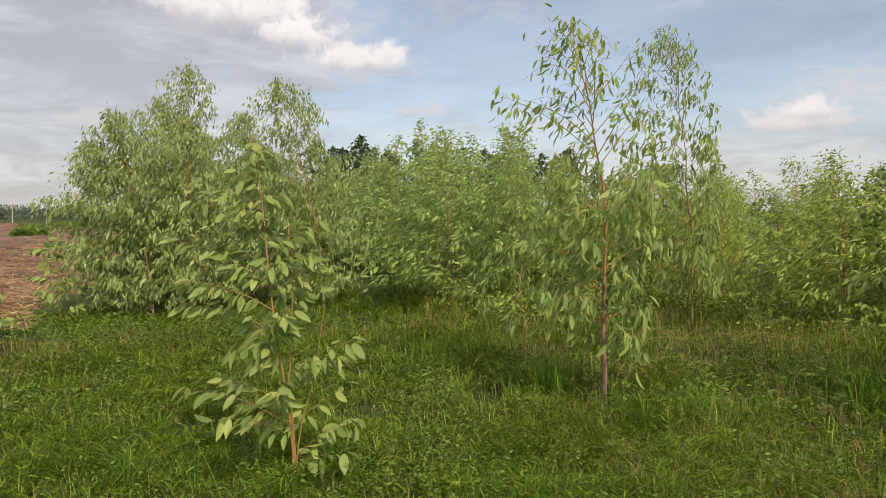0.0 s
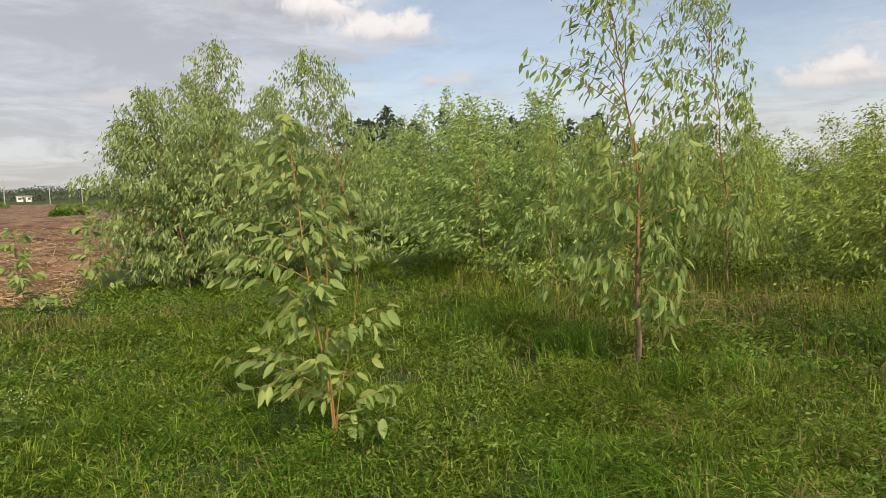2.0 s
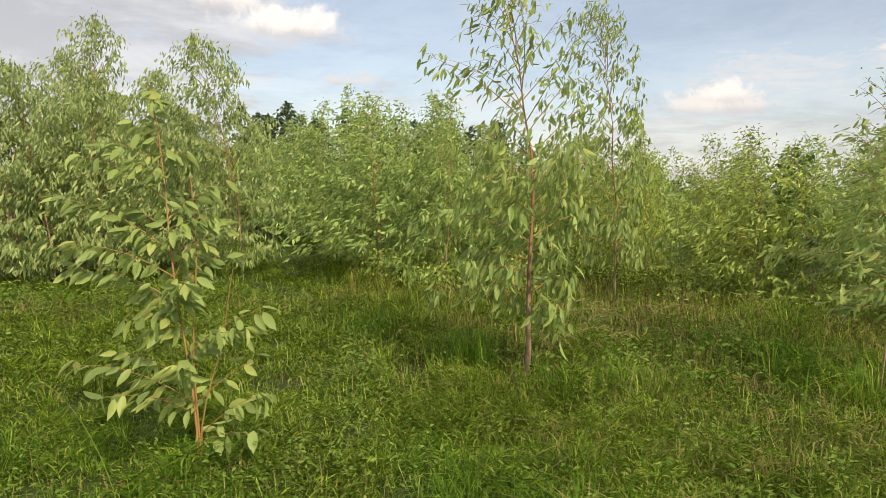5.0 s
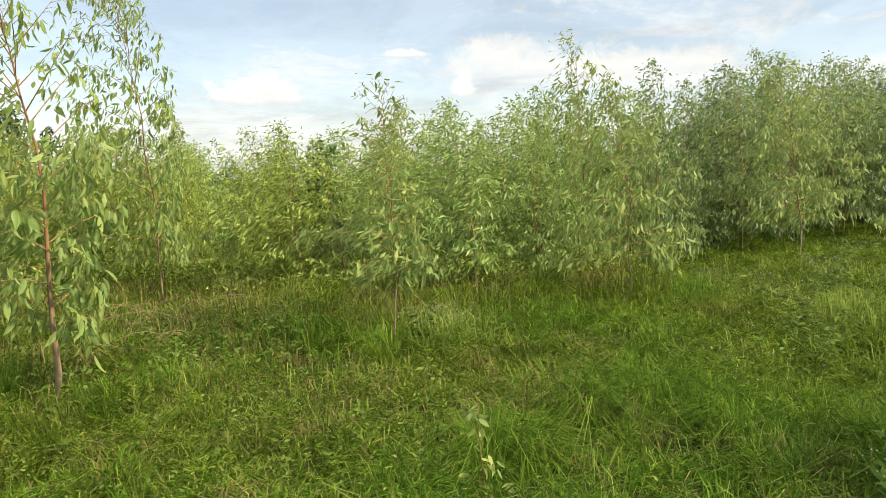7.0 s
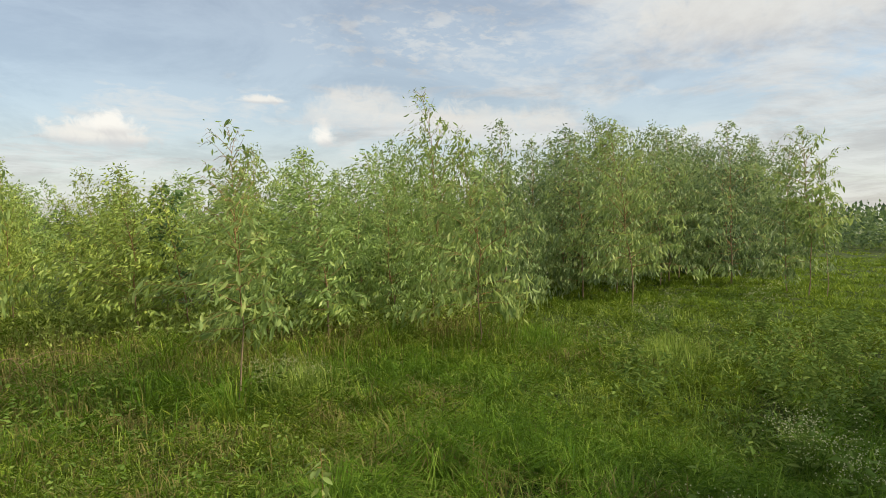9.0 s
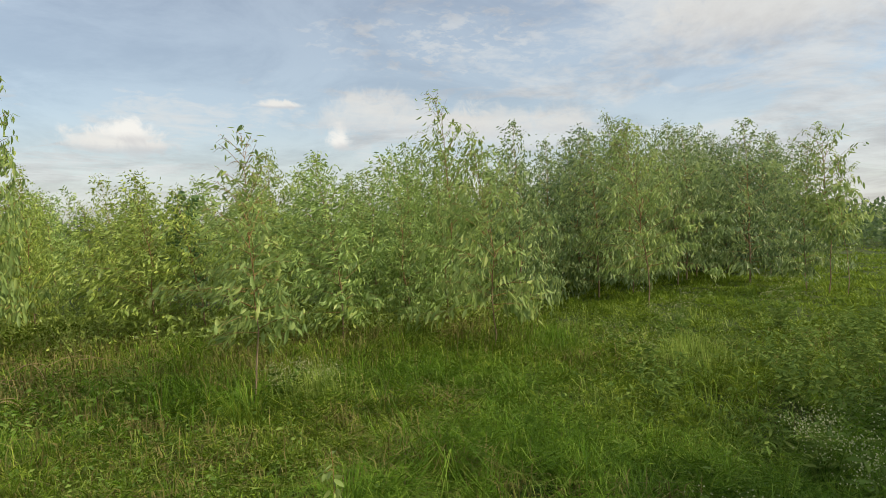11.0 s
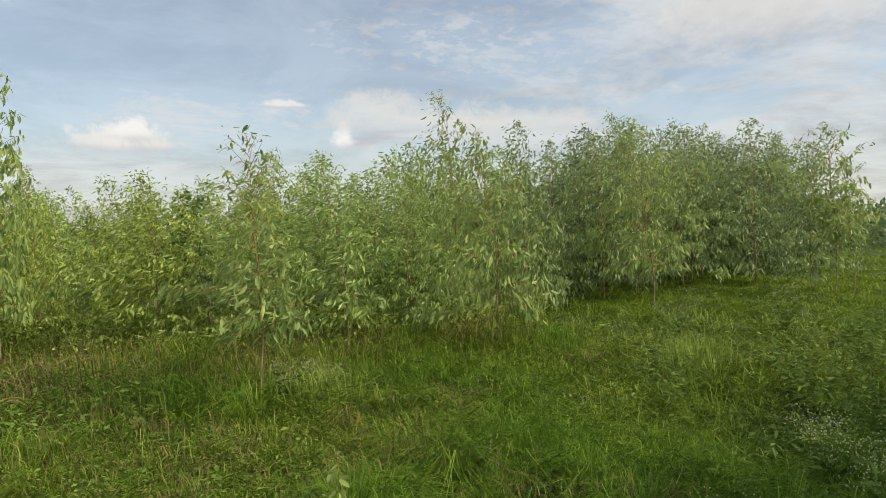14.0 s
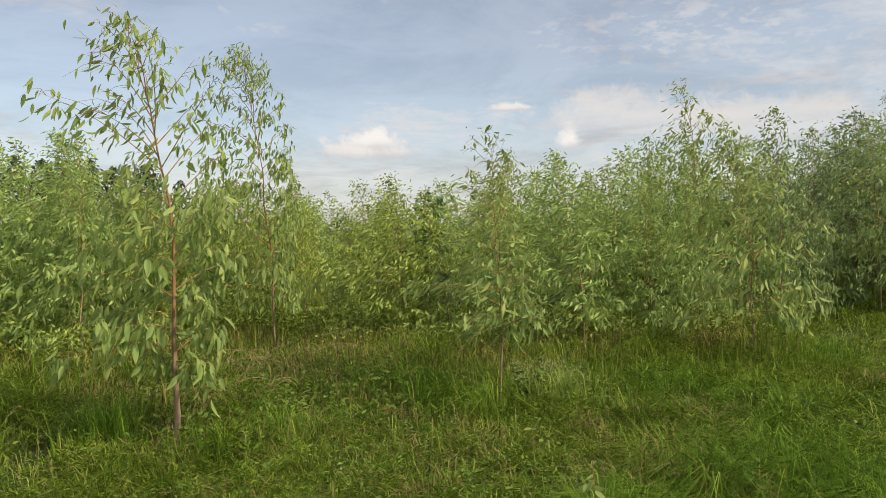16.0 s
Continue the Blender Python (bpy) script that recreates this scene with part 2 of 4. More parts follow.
GRASS_DRY = leaf_material("dry_grass", (0.105, 0.095, 0.03), (0.18, 0.163, 0.054), (0.275, 0.26, 0.10), 0.2, 0.75, patch=1.3, gloss=0.1)
HERB = leaf_material("small_herb_leaf", (0.05, 0.10, 0.015), (0.11, 0.185, 0.028), (0.21, 0.275, 0.055), 0.3, 0.65, patch=1.5, gloss=0.15)
WEED = leaf_material("weed_leaf", (0.06, 0.115, 0.02), (0.125, 0.205, 0.042), (0.21, 0.28, 0.065), 0.3, 0.7, patch=2.0, gloss=0.12)
FLOWER = leaf_material("flower_heads", (0.30, 0.34, 0.16), (0.42, 0.45, 0.24), (0.56, 0.56, 0.35), 0.15, patch=6.0)
BARK = rough_material("young_bark", ((0.25, 0.18, 0.12), (0.32, 0.245, 0.165), (0.165, 0.105, 0.068)), (6.0, 30.0), 0.85, 0.35, 60.0, (1, 1, 0.25), (0.25, 0.125, 0.055))
TWIG = rough_material("reddish_twig", ((0.27, 0.13, 0.045), (0.28, 0.18, 0.065), (0.20, 0.18, 0.06)), (5.0, 25.0), 0.7, 0.2, 70.0, (1, 1, 0.3))
DEAD_STEM = rough_material("dead_stem", ((0.21, 0.15, 0.075), (0.28, 0.22, 0.12), (0.14, 0.09, 0.045)), (6.0, 30.0), 0.85, 0.2, 60.0, (1, 1, 0.3))
BARK_DARK = rough_material("old_bark", ((0.12, 0.085, 0.06), (0.20, 0.14, 0.10), (0.06, 0.045, 0.035)), (1.0, 6.0), 0.9, 0.4, 12.0)
SOIL = rough_material("ploughed_soil", ((0.045, 0.02, 0.011), (0.14, 0.066, 0.034), (0.29, 0.195, 0.105)), (1.5, 4.0), 0.95, 0.8, 9.0, (0.07, 0.62, 1.0))
STRAW = leaf_material("straw_litter", (0.22, 0.14, 0.07), (0.38, 0.27, 0.145), (0.52, 0.40, 0.23), 0.1, 0.8, patch=1.5)
CONCRETE = rough_material("weathered_concrete", ((0.36, 0.35, 0.33), (0.46, 0.45, 0.43), (0.30, 0.29, 0.28)), (1.5, 12.0), 0.85, 0.15)
WALL_PAINT = rough_material("white_wall_paint", ((0.74, 0.73, 0.70), (0.8, 0.79, 0.77), (0.62, 0.6, 0.57)), (0.5, 6.0), 0.8, 0.1)
ROOF_SHEET = rough_material("grey_roof_sheet", ((0.35, 0.34, 0.33), (0.42, 0.41, 0.40), (0.28, 0.25, 0.22)), (0.6, 5.0), 0.6, 0.15)


def ground_material():
    mat, n, out = material("earth_and_turf")
    where = n.add("ShaderNodeNewGeometry").outputs["Position"]
    wide = n.noise(where, 0.09, 3.0)
    patch = n.noise(where, 0.8, 5.0, 0.6)
    fine = n.noise(where, 22.0, 5.0, 0.7)
    colour = n.mix(n.step(patch, 0.35, 0.65), (0.026, 0.046, 0.009), (0.045, 0.074, 0.014))
    colour = n.mix(n.step(wide, 0.45, 0.68, 0.0, 0.5), colour, (0.055, 0.065, 0.018))
    colour = n.mix(n.step(fine, 0.5, 0.72, 0.0, 0.75), colour, (0.075, 0.055, 0.03))
    skin = n.add("ShaderNodeBsdfPrincipled")
    n.put(colour, skin.inputs["Base Color"])
    skin.inputs["Roughness"].default_value = 0.95
    skin.inputs["Specular IOR Level"].default_value = 0.2
    relief = n.add("ShaderNodeBump")
    relief.inputs["Strength"].default_value = 0.8
    relief.inputs["Distance"].default_value = 0.05
    n.put(n.math("ADD", fine, patch), relief.inputs["Height"])
    mat.node_tree.links.new(relief.outputs[0], skin.inputs["Normal"])
    mat.node_tree.links.new(skin.outputs[0], out.inputs[0])
    return mat


GROUND = ground_material()

# ---- mesh tools ----


def raw_mesh(name, verts, faces, mat, smooth=False):
    """A mesh from an array of points and a list of (k, n) arrays of corner numbers."""
    mesh = bpy.data.meshes.new(name)
    verts = np.asarray(verts, dtype=np.float32)
    faces = [np.asarray(f, dtype=np.int32) for f in faces if len(f)]
    mesh.vertices.add(len(verts))
    mesh.vertices.foreach_set("co", verts.ravel())
    corners = np.concatenate([f.ravel() for f in faces])
    sizes = np.concatenate([np.full(len(f), f.shape[1], dtype=np.int32) for f in faces])
    mesh.loops.add(len(corners))
    mesh.loops.foreach_set("vertex_index", corners)
    mesh.polygons.add(len(sizes))
    mesh.polygons.foreach_set("loop_start", np.concatenate([[0], np.cumsum(sizes)[:-1]]).astype(np.int32))
    if smooth:
        mesh.polygons.foreach_set("use_smooth", np.ones(len(sizes), dtype=bool))
    mesh.materials.append(mat)
    mesh.update(calc_edges=True)
    return mesh


def child(name, mesh, parent, label="", kind=""):
    ob = new(name, mesh)
    ob.parent = parent
    return tagged(ob, label=label, kind=kind)


def part(name, bm, mat, parent, label=""):
    mesh = bpy.data.meshes.new(name)
    bm.to_mesh(mesh)
    bm.free()
    mesh.materials.append(mat)
    return child(name, mesh, parent, label)


def unit(v):
    v = np.asarray(v, dtype=float)
    return v / np.maximum(np.linalg.norm(v, axis=-1, keepdims=True), 1e-9)


def tubes(lines, sides=5):
    """Tapered round stems along lines of (points, radii); returns points and quads."""
    verts, quads, base = [], [], 0
    ring = np.linspace(0, 2 * np.pi, sides, endpoint=False)
    for pts, radii in lines:
        pts, radii = np.asarray(pts, float), np.asarray(radii, float)
        way = unit(np.gradient(pts, axis=0))
        side = unit(np.cross(way, (0.31, 0.77, 0.12)) + 1e-6)
        up = np.cross(way, side)
        circle = side[:, None] * np.cos(ring)[None, :, None] + up[:, None] * np.sin(ring)[None, :, None]
        verts.append((pts[:, None] + circle * radii[:, None, None]).reshape(-1, 3))
        k = np.arange(len(pts) - 1)[:, None] * sides + np.arange(sides)[None]
        r = np.arange(len(pts) - 1)[:, None] * sides + (np.arange(sides)[None] + 1) % sides
        quads.append((np.stack([k, r, r + sides, k + sides], -1) + base).reshape(-1, 4))
        base += len(pts) * sides
    return np.concatenate(verts), np.concatenate(quads)


# a folded, slightly curled blade: across, along, out of plane
LEAF_FINE = np.array([(0, 0, 0), (-.30, .14, .04), (0, .16, -.01), (.30, .14, .04), (-.5, .42, .04), (0, .44, -.04), (.5, .42, .04),
                      (-.34, .72, -.02), (0, .74, -.08), (.34, .72, -.02), (0, 1, -.17)], dtype=float)
LEAF_FINE_TRI = np.array([(0, 2, 1), (0, 3, 2), (7, 8, 10), (8, 9, 10)])
LEAF_FINE_QUAD = np.array([(1, 2, 5, 4), (2, 3, 6, 5), (4, 5, 8, 7), (5, 6, 9, 8)])
# a broad, blunt juvenile blade
LEAF_OVAL = np.array([(0, 0, 0), (-.34, .15, .05), (0, .16, -.02), (.34, .15, .05), (-.5, .43, .06), (0, .44, -.05), (.5, .43, .06),
                      (-.37, .74, .0), (0, .75, -.09), (.37, .74, .0), (0, 1, -.2)], dtype=float)
LEAF_PLAIN = np.array([(0, 0, 0), (-.5, .42, .06), (.5, .42, .06), (0, 1, -.08)], dtype=float)
LEAF_PLAIN_TRI = np.array([(0, 3, 1), (0, 2, 3)])


def leaf_frames(way, spin):
    """Side and normal of blades that point along way, turned by spin about it."""
    way = unit(way)
    flat = unit(np.cross(way, np.array((0.0, 0.0, 1.0))) + 1e-5)
    lift = np.cross(flat, way)
    c, s = np.cos(spin)[:, None], np.sin(spin)[:, None]
    return way, flat * c + lift * s, lift * c - flat * s


def leaf_cloud(name, at, way, length, width, spin, mat, fine=False):
    """One mesh of many blades."""
    way, side, out = leaf_frames(way, spin)
    shape = LEAF_FINE if fine else LEAF_PLAIN
    v = (at[:, None] + side[:, None] * (shape[None, :, :1] * width[:, None, None])
         + way[:, None] * (shape[None, :, 1:2] * length[:, None, None]) + out[:, None] * (shape[None, :, 2:] * length[:, None, None]))
    start = (np.arange(len(at)) * len(shape))[:, None, None]
    if fine:
        faces = [(LEAF_FINE_TRI[None] + start).reshape(-1, 3), (LEAF_FINE_QUAD[None] + start).reshape(-1, 4)]
    else:
        faces = [(LEAF_PLAIN_TRI[None] + start).reshape(-1, 3)]
    return raw_mesh(name, v.reshape(-1, 3), faces, mat, smooth=fine)


def single_leaf(name, aspect, curl, mat, shape=LEAF_FINE):
    v = shape.copy()
    v[:, 0] *= aspect
    v[:, 2] *= curl
    v[:, 0] += 0.06 * curl * np.sin(v[:, 1] * 3.0)
    return raw_mesh(name, v, [LEAF_FINE_TRI, LEAF_FINE_QUAD], mat, smooth=True)


GUM_LEAVES = [single_leaf("gum_leaf", a, c, LEAF) for a, c in ((0.23, 1.0), (0.27, 0.6), (0.20, 1.5), (0.30, -0.5))]
BROAD_LEAVES = [single_leaf("broad_leaf", a, c, LEAF_BROAD, LEAF_OVAL) for a, c in ((0.36, 0.9), (0.42, 0.4), (0.33, 1.4), (0.39, -0.4), (0.47, 0.7))]


def rise(x, y):
    """The lie of the land near the walk."""
    x, y = np.asarray(x, float), np.asarray(y, float)
    near = np.exp(-(x * x + y * y) / 900.0)
    far = 0.018 * np.clip(np.sqrt(x * x + y * y) - 120.0, 0.0, 220.0)
    return far + near * (0.035 * np.sin(0.9 * x + 0.4) * np.cos(0.7 * y) + 0.025 * np.sin(2.3 * x - 1.1 * y) + 0.02 * np.cos(1.7 * y + 0.5 * x))


# ---- trees ----
WIND = np.array((-0.80, 0.42, 0.0))


def grow(seed, height, spread, clear=0.22, boughs=26, leaves=24, size=0.13, lean=(0.0, 0.0), hang=0.95, low_full=0.85, thin_top=0.85, twigs=3, taper=0.85, detail=True, thin_wood=False, shape=None, filled=None, bend=1.7, small_top=0.25, stout=1.0, perk=0.0):
    """The lines and blades of a young gum tree. Returns trunk lines, a list of bough lines, and the blades with the bough they hang on.
    shape and filled: the crown's width and leafiness from its foot (0) to its tip (1); perk: how far the leaves near the tip stand out instead of hanging."""
    r = np.random.default_rng(seed)
    steps = np.linspace(0, 1, 11)
    sway = np.cumsum(r.normal(0, 0.008, (11, 2)), axis=0) * height
    sway -= sway[0]
    trunk = np.stack([sway[:, 0] + lean[0] * steps ** bend, sway[:, 1] + lean[1] * steps ** bend, steps * height], 1)
    trunk[0, 2] = -0.06
    thick = stout * ((0.0055 * height + 0.004) * (1 - 0.95 * steps) ** 1.35 + 0.0012)

    def stem(u):
        return np.array([np.interp(u, steps, trunk[:, k]) for k in range(3)])

    lines, at, way, size_of, owner = [], [], [], [], []

    def hang_leaves(pts, count, bough, k, g):
        s = np.sort(r.uniform(0.16, 1.0, count))
        t = np.linspace(0, 1, len(pts))
        p = np.stack([np.interp(s, t, pts[:, j]) for j in range(3)], 1)
        along = unit(pts[-1] - pts[0])
        turn = r.uniform(0, 2 * np.pi, count)
        out = np.stack([np.cos(turn), np.sin(turn), np.zeros(count)], 1)
        w = 0.30 * along + 0.42 * out + (hang * (1 - perk * g) * np.array((0, 0, -1.0))) * r.uniform(0.35, 1.5, (count, 1)) + 0.28 * WIND
        w = w + r.normal(0, 0.30, (count, 3))
        at.append(p + r.normal(0, 0.035, (count, 3)) * (1.0, 1.0, 1.3))
        way.append(w)
        size_of.append(size * k * r.uniform(0.55, 1.25, count))
        owner.append(np.full(count, bough))

    for i in range(boughs):
        u = clear + (0.99 - clear) * ((i + r.uniform(0, 0.8)) / boughs)
        g = (u - clear) / (1 - clear)
        reach = spread * (low_full + (1 - low_full) * min(1, g * 3.5)) * (1 - 0.93 * g) ** taper * r.uniform(0.55, 1.3) + 0.05
        if shape:
            reach = spread * float(np.interp(g, *shape)) * r.uniform(0.5, 1.35) + 0.05
        a = i * 2.39996 + r.uniform(-0.5, 0.5)
        out = np.array((math.cos(a), math.sin(a), 0.0))
        s = np.linspace(0, 1, 6)[:, None]
        tilt = radians(80 * (1 - g) ** 1.3 + 34 * g) * r.uniform(0.75, 1.12)
        L = min(reach / math.sin(tilt), 0.45 * height, (0.05 + 0.8 * (1 - u) * height) / math.cos(tilt))
        sag = 0.34 * (1 - 0.65 * g) * L * r.uniform(0.6, 1.3)
        pts = stem(u) + out * L * math.sin(tilt) * s + np.array((0, 0, 1.0)) * (L * math.cos(tilt) * s - sag * s ** 2.3) + WIND * 0.25 * reach * s ** 2
        rad = (0.0026 + 0.0035 * reach) * (1 - 0.82 * s[:, 0])
        lines.append([(pts, rad) if detail else (pts[::2], rad[::2])])
        fill = float(np.interp(g, *filled)) if filled else 1 - thin_top * max(0, g - 0.45)
        count = max(4, int(leaves * fill * (0.35 + 0.65 * reach / (spread + 0.1))))
        hang_leaves(pts, count // 3, i, 1.08 - small_top * g, g)
        for j in range(twigs):
            q = r.uniform(0.25, 0.98)
            p0 = np.array([np.interp(q, s[:, 0], pts[:, k]) for k in range(3)])
            b = a + r.choice((-1, 1)) * r.uniform(0.4, 1.3)
            o = np.array((math.cos(b), math.sin(b), 0.0))
            T = L * r.uniform(0.22, 0.5)
            ss = np.linspace(0, 1, 4)[:, None]
            tw = p0 + o * T * 0.8 * ss + np.array((0, 0, 1.0)) * T * (0.55 * ss - 0.75 * ss ** 2) + WIND * 0.3 * T * ss ** 2
            if detail or (not thin_wood and j < 2):
                lines[-1].append((tw, 0.0020 * (1 - 0.7 * ss[:, 0])) if detail else (tw[::3], 0.0016 * (1 - 0.6 * ss[::3, 0])))
            hang_leaves(tw, max(1, (2 * count) // (3 * twigs)), i, 1.0 - small_top * g, g)
    return (trunk, thick), lines, np.concatenate(at), np.concatenate(way), np.concatenate(size_of), np.concatenate(owner), r


def plantation_tree(seed, height, spread, mat=LEAF_FAR, bark=BARK, aspect=0.27, name="gum_tree", label="", **how):
    """A tree seen at some distance: trunk, limbs and foliage."""
    how.setdefault("stout", 0.72)
    trunk, lines, at, way, size, owner, r = grow(seed, height, spread, detail=False, **how)
    root = new(name)
    v, q = tubes([trunk], 6)
    child("trunk", raw_mesh("trunk", v, [q], bark, True), root)
    v, q = tubes([line for group in lines for line in group], 3)
    child("branchwork", raw_mesh("branchwork", v, [q], TWIG if bark is BARK else bark, True), root, kind="stuff")
    child("foliage", leaf_cloud("foliage", at, way, size, size * aspect * r.uniform(0.8, 1.4, len(size)), r.uniform(0, 6.28, len(size)), mat), root, kind="stuff")
    return tagged(root, label, "tree")


def near_tree(x, y, seed, height, spread, label, broad=False, shown=280, aspect=0.29, name="gum_tree", **how):
    """A tree near the walk: every bough is a part, and the leaves on it that one could count are parts of the bough."""
    how.setdefault("stout", 0.85)
    trunk, lines, at, way, size, owner, r = grow(seed, height, spread, **how)
    root = new(name)
    root.location = (x, y, float(rise(x, y)))
    v, q = tubes([trunk], 8)
    child("trunk", raw_mesh("trunk", v, [q], BARK, True), root)
    boughs = []
    for group in lines:
        v, q = tubes(group, 5)
        boughs.append(child("branch", raw_mesh("branch", v, [q], TWIG, True), root))
    spin = r.uniform(-0.9, 0.9, len(at)) + r.choice((0, math.pi), len(at))
    hang_leaf_objects(boughs, root, at, way, size, spin, owner, r, broad, shown, aspect)
    return tagged(root, label, "tree")


def hang_leaf_objects(boughs, root, at, way, size, spin, owner, r, broad, shown, aspect):
    w, side, out = leaf_frames(way, spin)
    order = r.permutation(len(at))
    for i in order[:shown]:
        kinds = BROAD_LEAVES if broad else GUM_LEAVES
        ob = new("leaf", kinds[int(r.integers(len(kinds)))])
        ob.parent = boughs[owner[i]]
        m = Matrix((side[i], w[i], out[i])).transposed().to_4x4()
        ob.matrix_basis = Matrix.Translation(at[i]) @ m @ Matrix.Scale(float(size[i]), 4)
    rest = order[shown:]
    if len(rest):
        mesh = leaf_cloud("foliage", at[rest], way[rest], size[rest], size[rest] * aspect, spin[rest],
                          LEAF_BROAD if broad else LEAF, fine=len(rest) < 2500)
        child("foliage", mesh, root, kind="stuff")

# ---- ground ----


def build_ground():
    """One sheet out to the horizon, finer near the walk."""
    radii = np.concatenate([np.linspace(0.4, 20, 50), 20 * 1.16 ** np.arange(1, 36)])
    turns = np.linspace(0, 2 * np.pi, 120, endpoint=False)
    r, a = np.meshgrid(radii, turns, indexing="ij")
    x, y = r * np.sin(a), r * np.cos(a)
    v = np.stack([x, y, rise(x, y)], -1).reshape(-1, 3)
    v = np.concatenate([v, [(0, 0, float(rise(0, 0)))]])
    n = len(turns)
    i = np.arange(len(radii) - 1)[:, None] * n + np.arange(n)[None]
    j = np.arange(len(radii) - 1)[:, None] * n + (np.arange(n)[None] + 1) % n
    quads = np.stack([i, j, j + n, i + n], -1).reshape(-1, 4)
    tris = np.stack([np.full(n, len(v) - 1), np.arange(n), (np.arange(n) + 1) % n], -1)
    return tagged(new("ground", raw_mesh("ground", v, [quads, tris[:, ::-1]], GROUND, True)), "green grassy earth of a young plantation", "ground", kind="structure")


build_ground()


def edge_of_field(y):
    """The ploughed land lies to the west of this line."""
    return -5.3 - 0.36 * (y - 8.0) + 0.25 * np.sin(y * 0.9)


def build_field():
    """Ploughed land with furrows and clods."""
    u = np.linspace(0, 1, 170)
    ys = 8.3 + 150 * u ** 2.2
    xs = np.linspace(0, 1, 150) ** 1.5
    yy = np.repeat(ys[:, None], len(xs), 1)
    ex = edge_of_field(ys)[:, None]
    xx = ex - xs[None] * (18 + 1.0 * (ys[:, None] - 8))
    yy = yy + 0.3 * np.sin(xx * 0.8) * (u[:, None] < 0.01)
    r = np.random.default_rng(3)
    furrow = 0.11 * np.sin(2 * np.pi * (yy + 0.25 * xx) / 1.1)
    z = 0.06 + 1.25 * furrow + r.normal(0, 0.022, xx.shape) + 0.002 * np.clip(yy - 40, 0, 90)
    ramp = np.clip(np.minimum((yy - 8.3) / 1.6, (ex - xx) / 0.8), 0, 1)
    z = -0.03 + (z + 0.03) * ramp
    z[-1], z[:, -1] = -0.02, -0.02
    v = np.stack([xx, yy, z + rise(xx, yy)], -1).reshape(-1, 3)
    n = len(xs)
    i = np.arange(len(ys) - 1)[:, None] * n + np.arange(n - 1)[None]
    q = np.stack([i, i + 1, i + n + 1, i + n], -1).reshape(-1, 4)
    field = tagged(new("ploughed_field", raw_mesh("ploughed_field", v, [q], SOIL)), "dry reddish brown ploughed field with furrows", "field", kind="structure")
    count = 75000
    y = 8.6 + 28 * r.random(count) ** 1.6
    x = edge_of_field(y) - 0.3 - r.random(count) ** 1.2 * (10 + 0.6 * y)
    rows = r.random(count) < 0.03 + (0.5 + 0.5 * np.sin(2 * np.pi * (y + 0.25 * x) / 1.1 + 0.8)) ** 3
    x, y = x[rows], y[rows]
    count = len(x)
    at = np.stack([x, y, 0.06 + 0.11 * np.sin(2 * np.pi * (y + 0.25 * x) / 1.1) + rise(x, y)], 1)
    way = np.stack([r.normal(0, 1.3, count), r.normal(0, 0.6, count), r.uniform(-0.1, 0.3, count)], 1)
    L = r.uniform(0.05, 0.2, count)
    tagged(new("straw_litter", leaf_cloud("straw_litter", at, way, L, L * 0.07 + 0.006, r.uniform(0, 6.28, count), STRAW)),
           "pale dry straw scattered over the ploughed soil", "straw", kind="stuff")
    return field


build_field()

# ---- trees one can tell apart ----
# x, y, height, spread, seed, lean x, lean y
FRONT = (
    (1.21, 5.14, 3.02, 0.50, 11, -0.38, 0.0), (3.28, 8.80, 3.9, 0.72, 32, -0.34, 0.0), (3.64, 4.52, 2.30, 0.45, 13, -0.12, 0.1),
    (7.05, 4.36, 2.45, 0.66, 14, -0.20, 0.12), (12.2, 4.28, 3.35, 1.2, 15, -0.3, 0.2), (8.85, 6.3, 3.62, 0.72, 16, -0.28, 0.0), (15.5, 1.8, 3.35, 0.72, 17, -0.05, 0.1),
    (15.75, 1.5, 2.8, 0.55, 18, 0.0, 0.1),
)
# how wide and how leafy each crown is, from its foot to its tip
AIRY = (((0, 0.12, 0.3, 0.5, 0.7, 0.85, 1), (0.7, 1, 0.95, 0.8, 0.85, 0.55, 0.15)), ((0, 0.25, 0.45, 0.6, 0.85, 1), (0.9, 1, 0.75, 0.42, 0.36, 0.3)))
LOFTY = (((0, 0.2, 0.4, 0.55, 0.75, 0.9, 1), (0.8, 1, 0.8, 0.8, 0.8, 0.5, 0.15)), ((0, 0.4, 0.6, 1), (1, 1, 0.72, 0.5)))
SPIRE = (((0, 0.1, 0.5, 0.66, 0.74, 1), (0.75, 1, 0.9, 0.62, 0.3, 0.2)), ((0, 0.5, 0.68, 0.8, 1), (1, 1, 0.8, 0.3, 0.3)))
BUSHY = (((0, 0.2, 0.5, 0.75, 1), (0.85, 1, 0.78, 0.4, 0.08)), ((0, 0.6, 1), (1, 0.9, 0.45)))
SPARSE = (((0, 0.2, 0.6, 0.85, 1), (0.6, 1, 0.95, 0.6, 0.15)), ((0, 0.3, 0.5, 1), (0.9, 0.9, 0.45, 0.35)))
# boughs, leaves, leaf length, bare share of the stem, droop, crown
FRONT_CROWN = ((52, 68, 0.118, 0.19, 1.2, AIRY), (56, 68, 0.122, 0.15, 1.6, LOFTY), (42, 40, 0.108, 0.27, 0.6, SPIRE), (48, 56, 0.125, 0.20, 1.1, BUSHY),
               (60, 100, 0.130, 0.18, 1.1, BUSHY), (50, 60, 0.14, 0.10, 1.2, SPIRE), (40, 48, 0.16, 0.36, 0.9, SPARSE), (32, 40, 0.15, 0.4, 0.9, SPARSE))
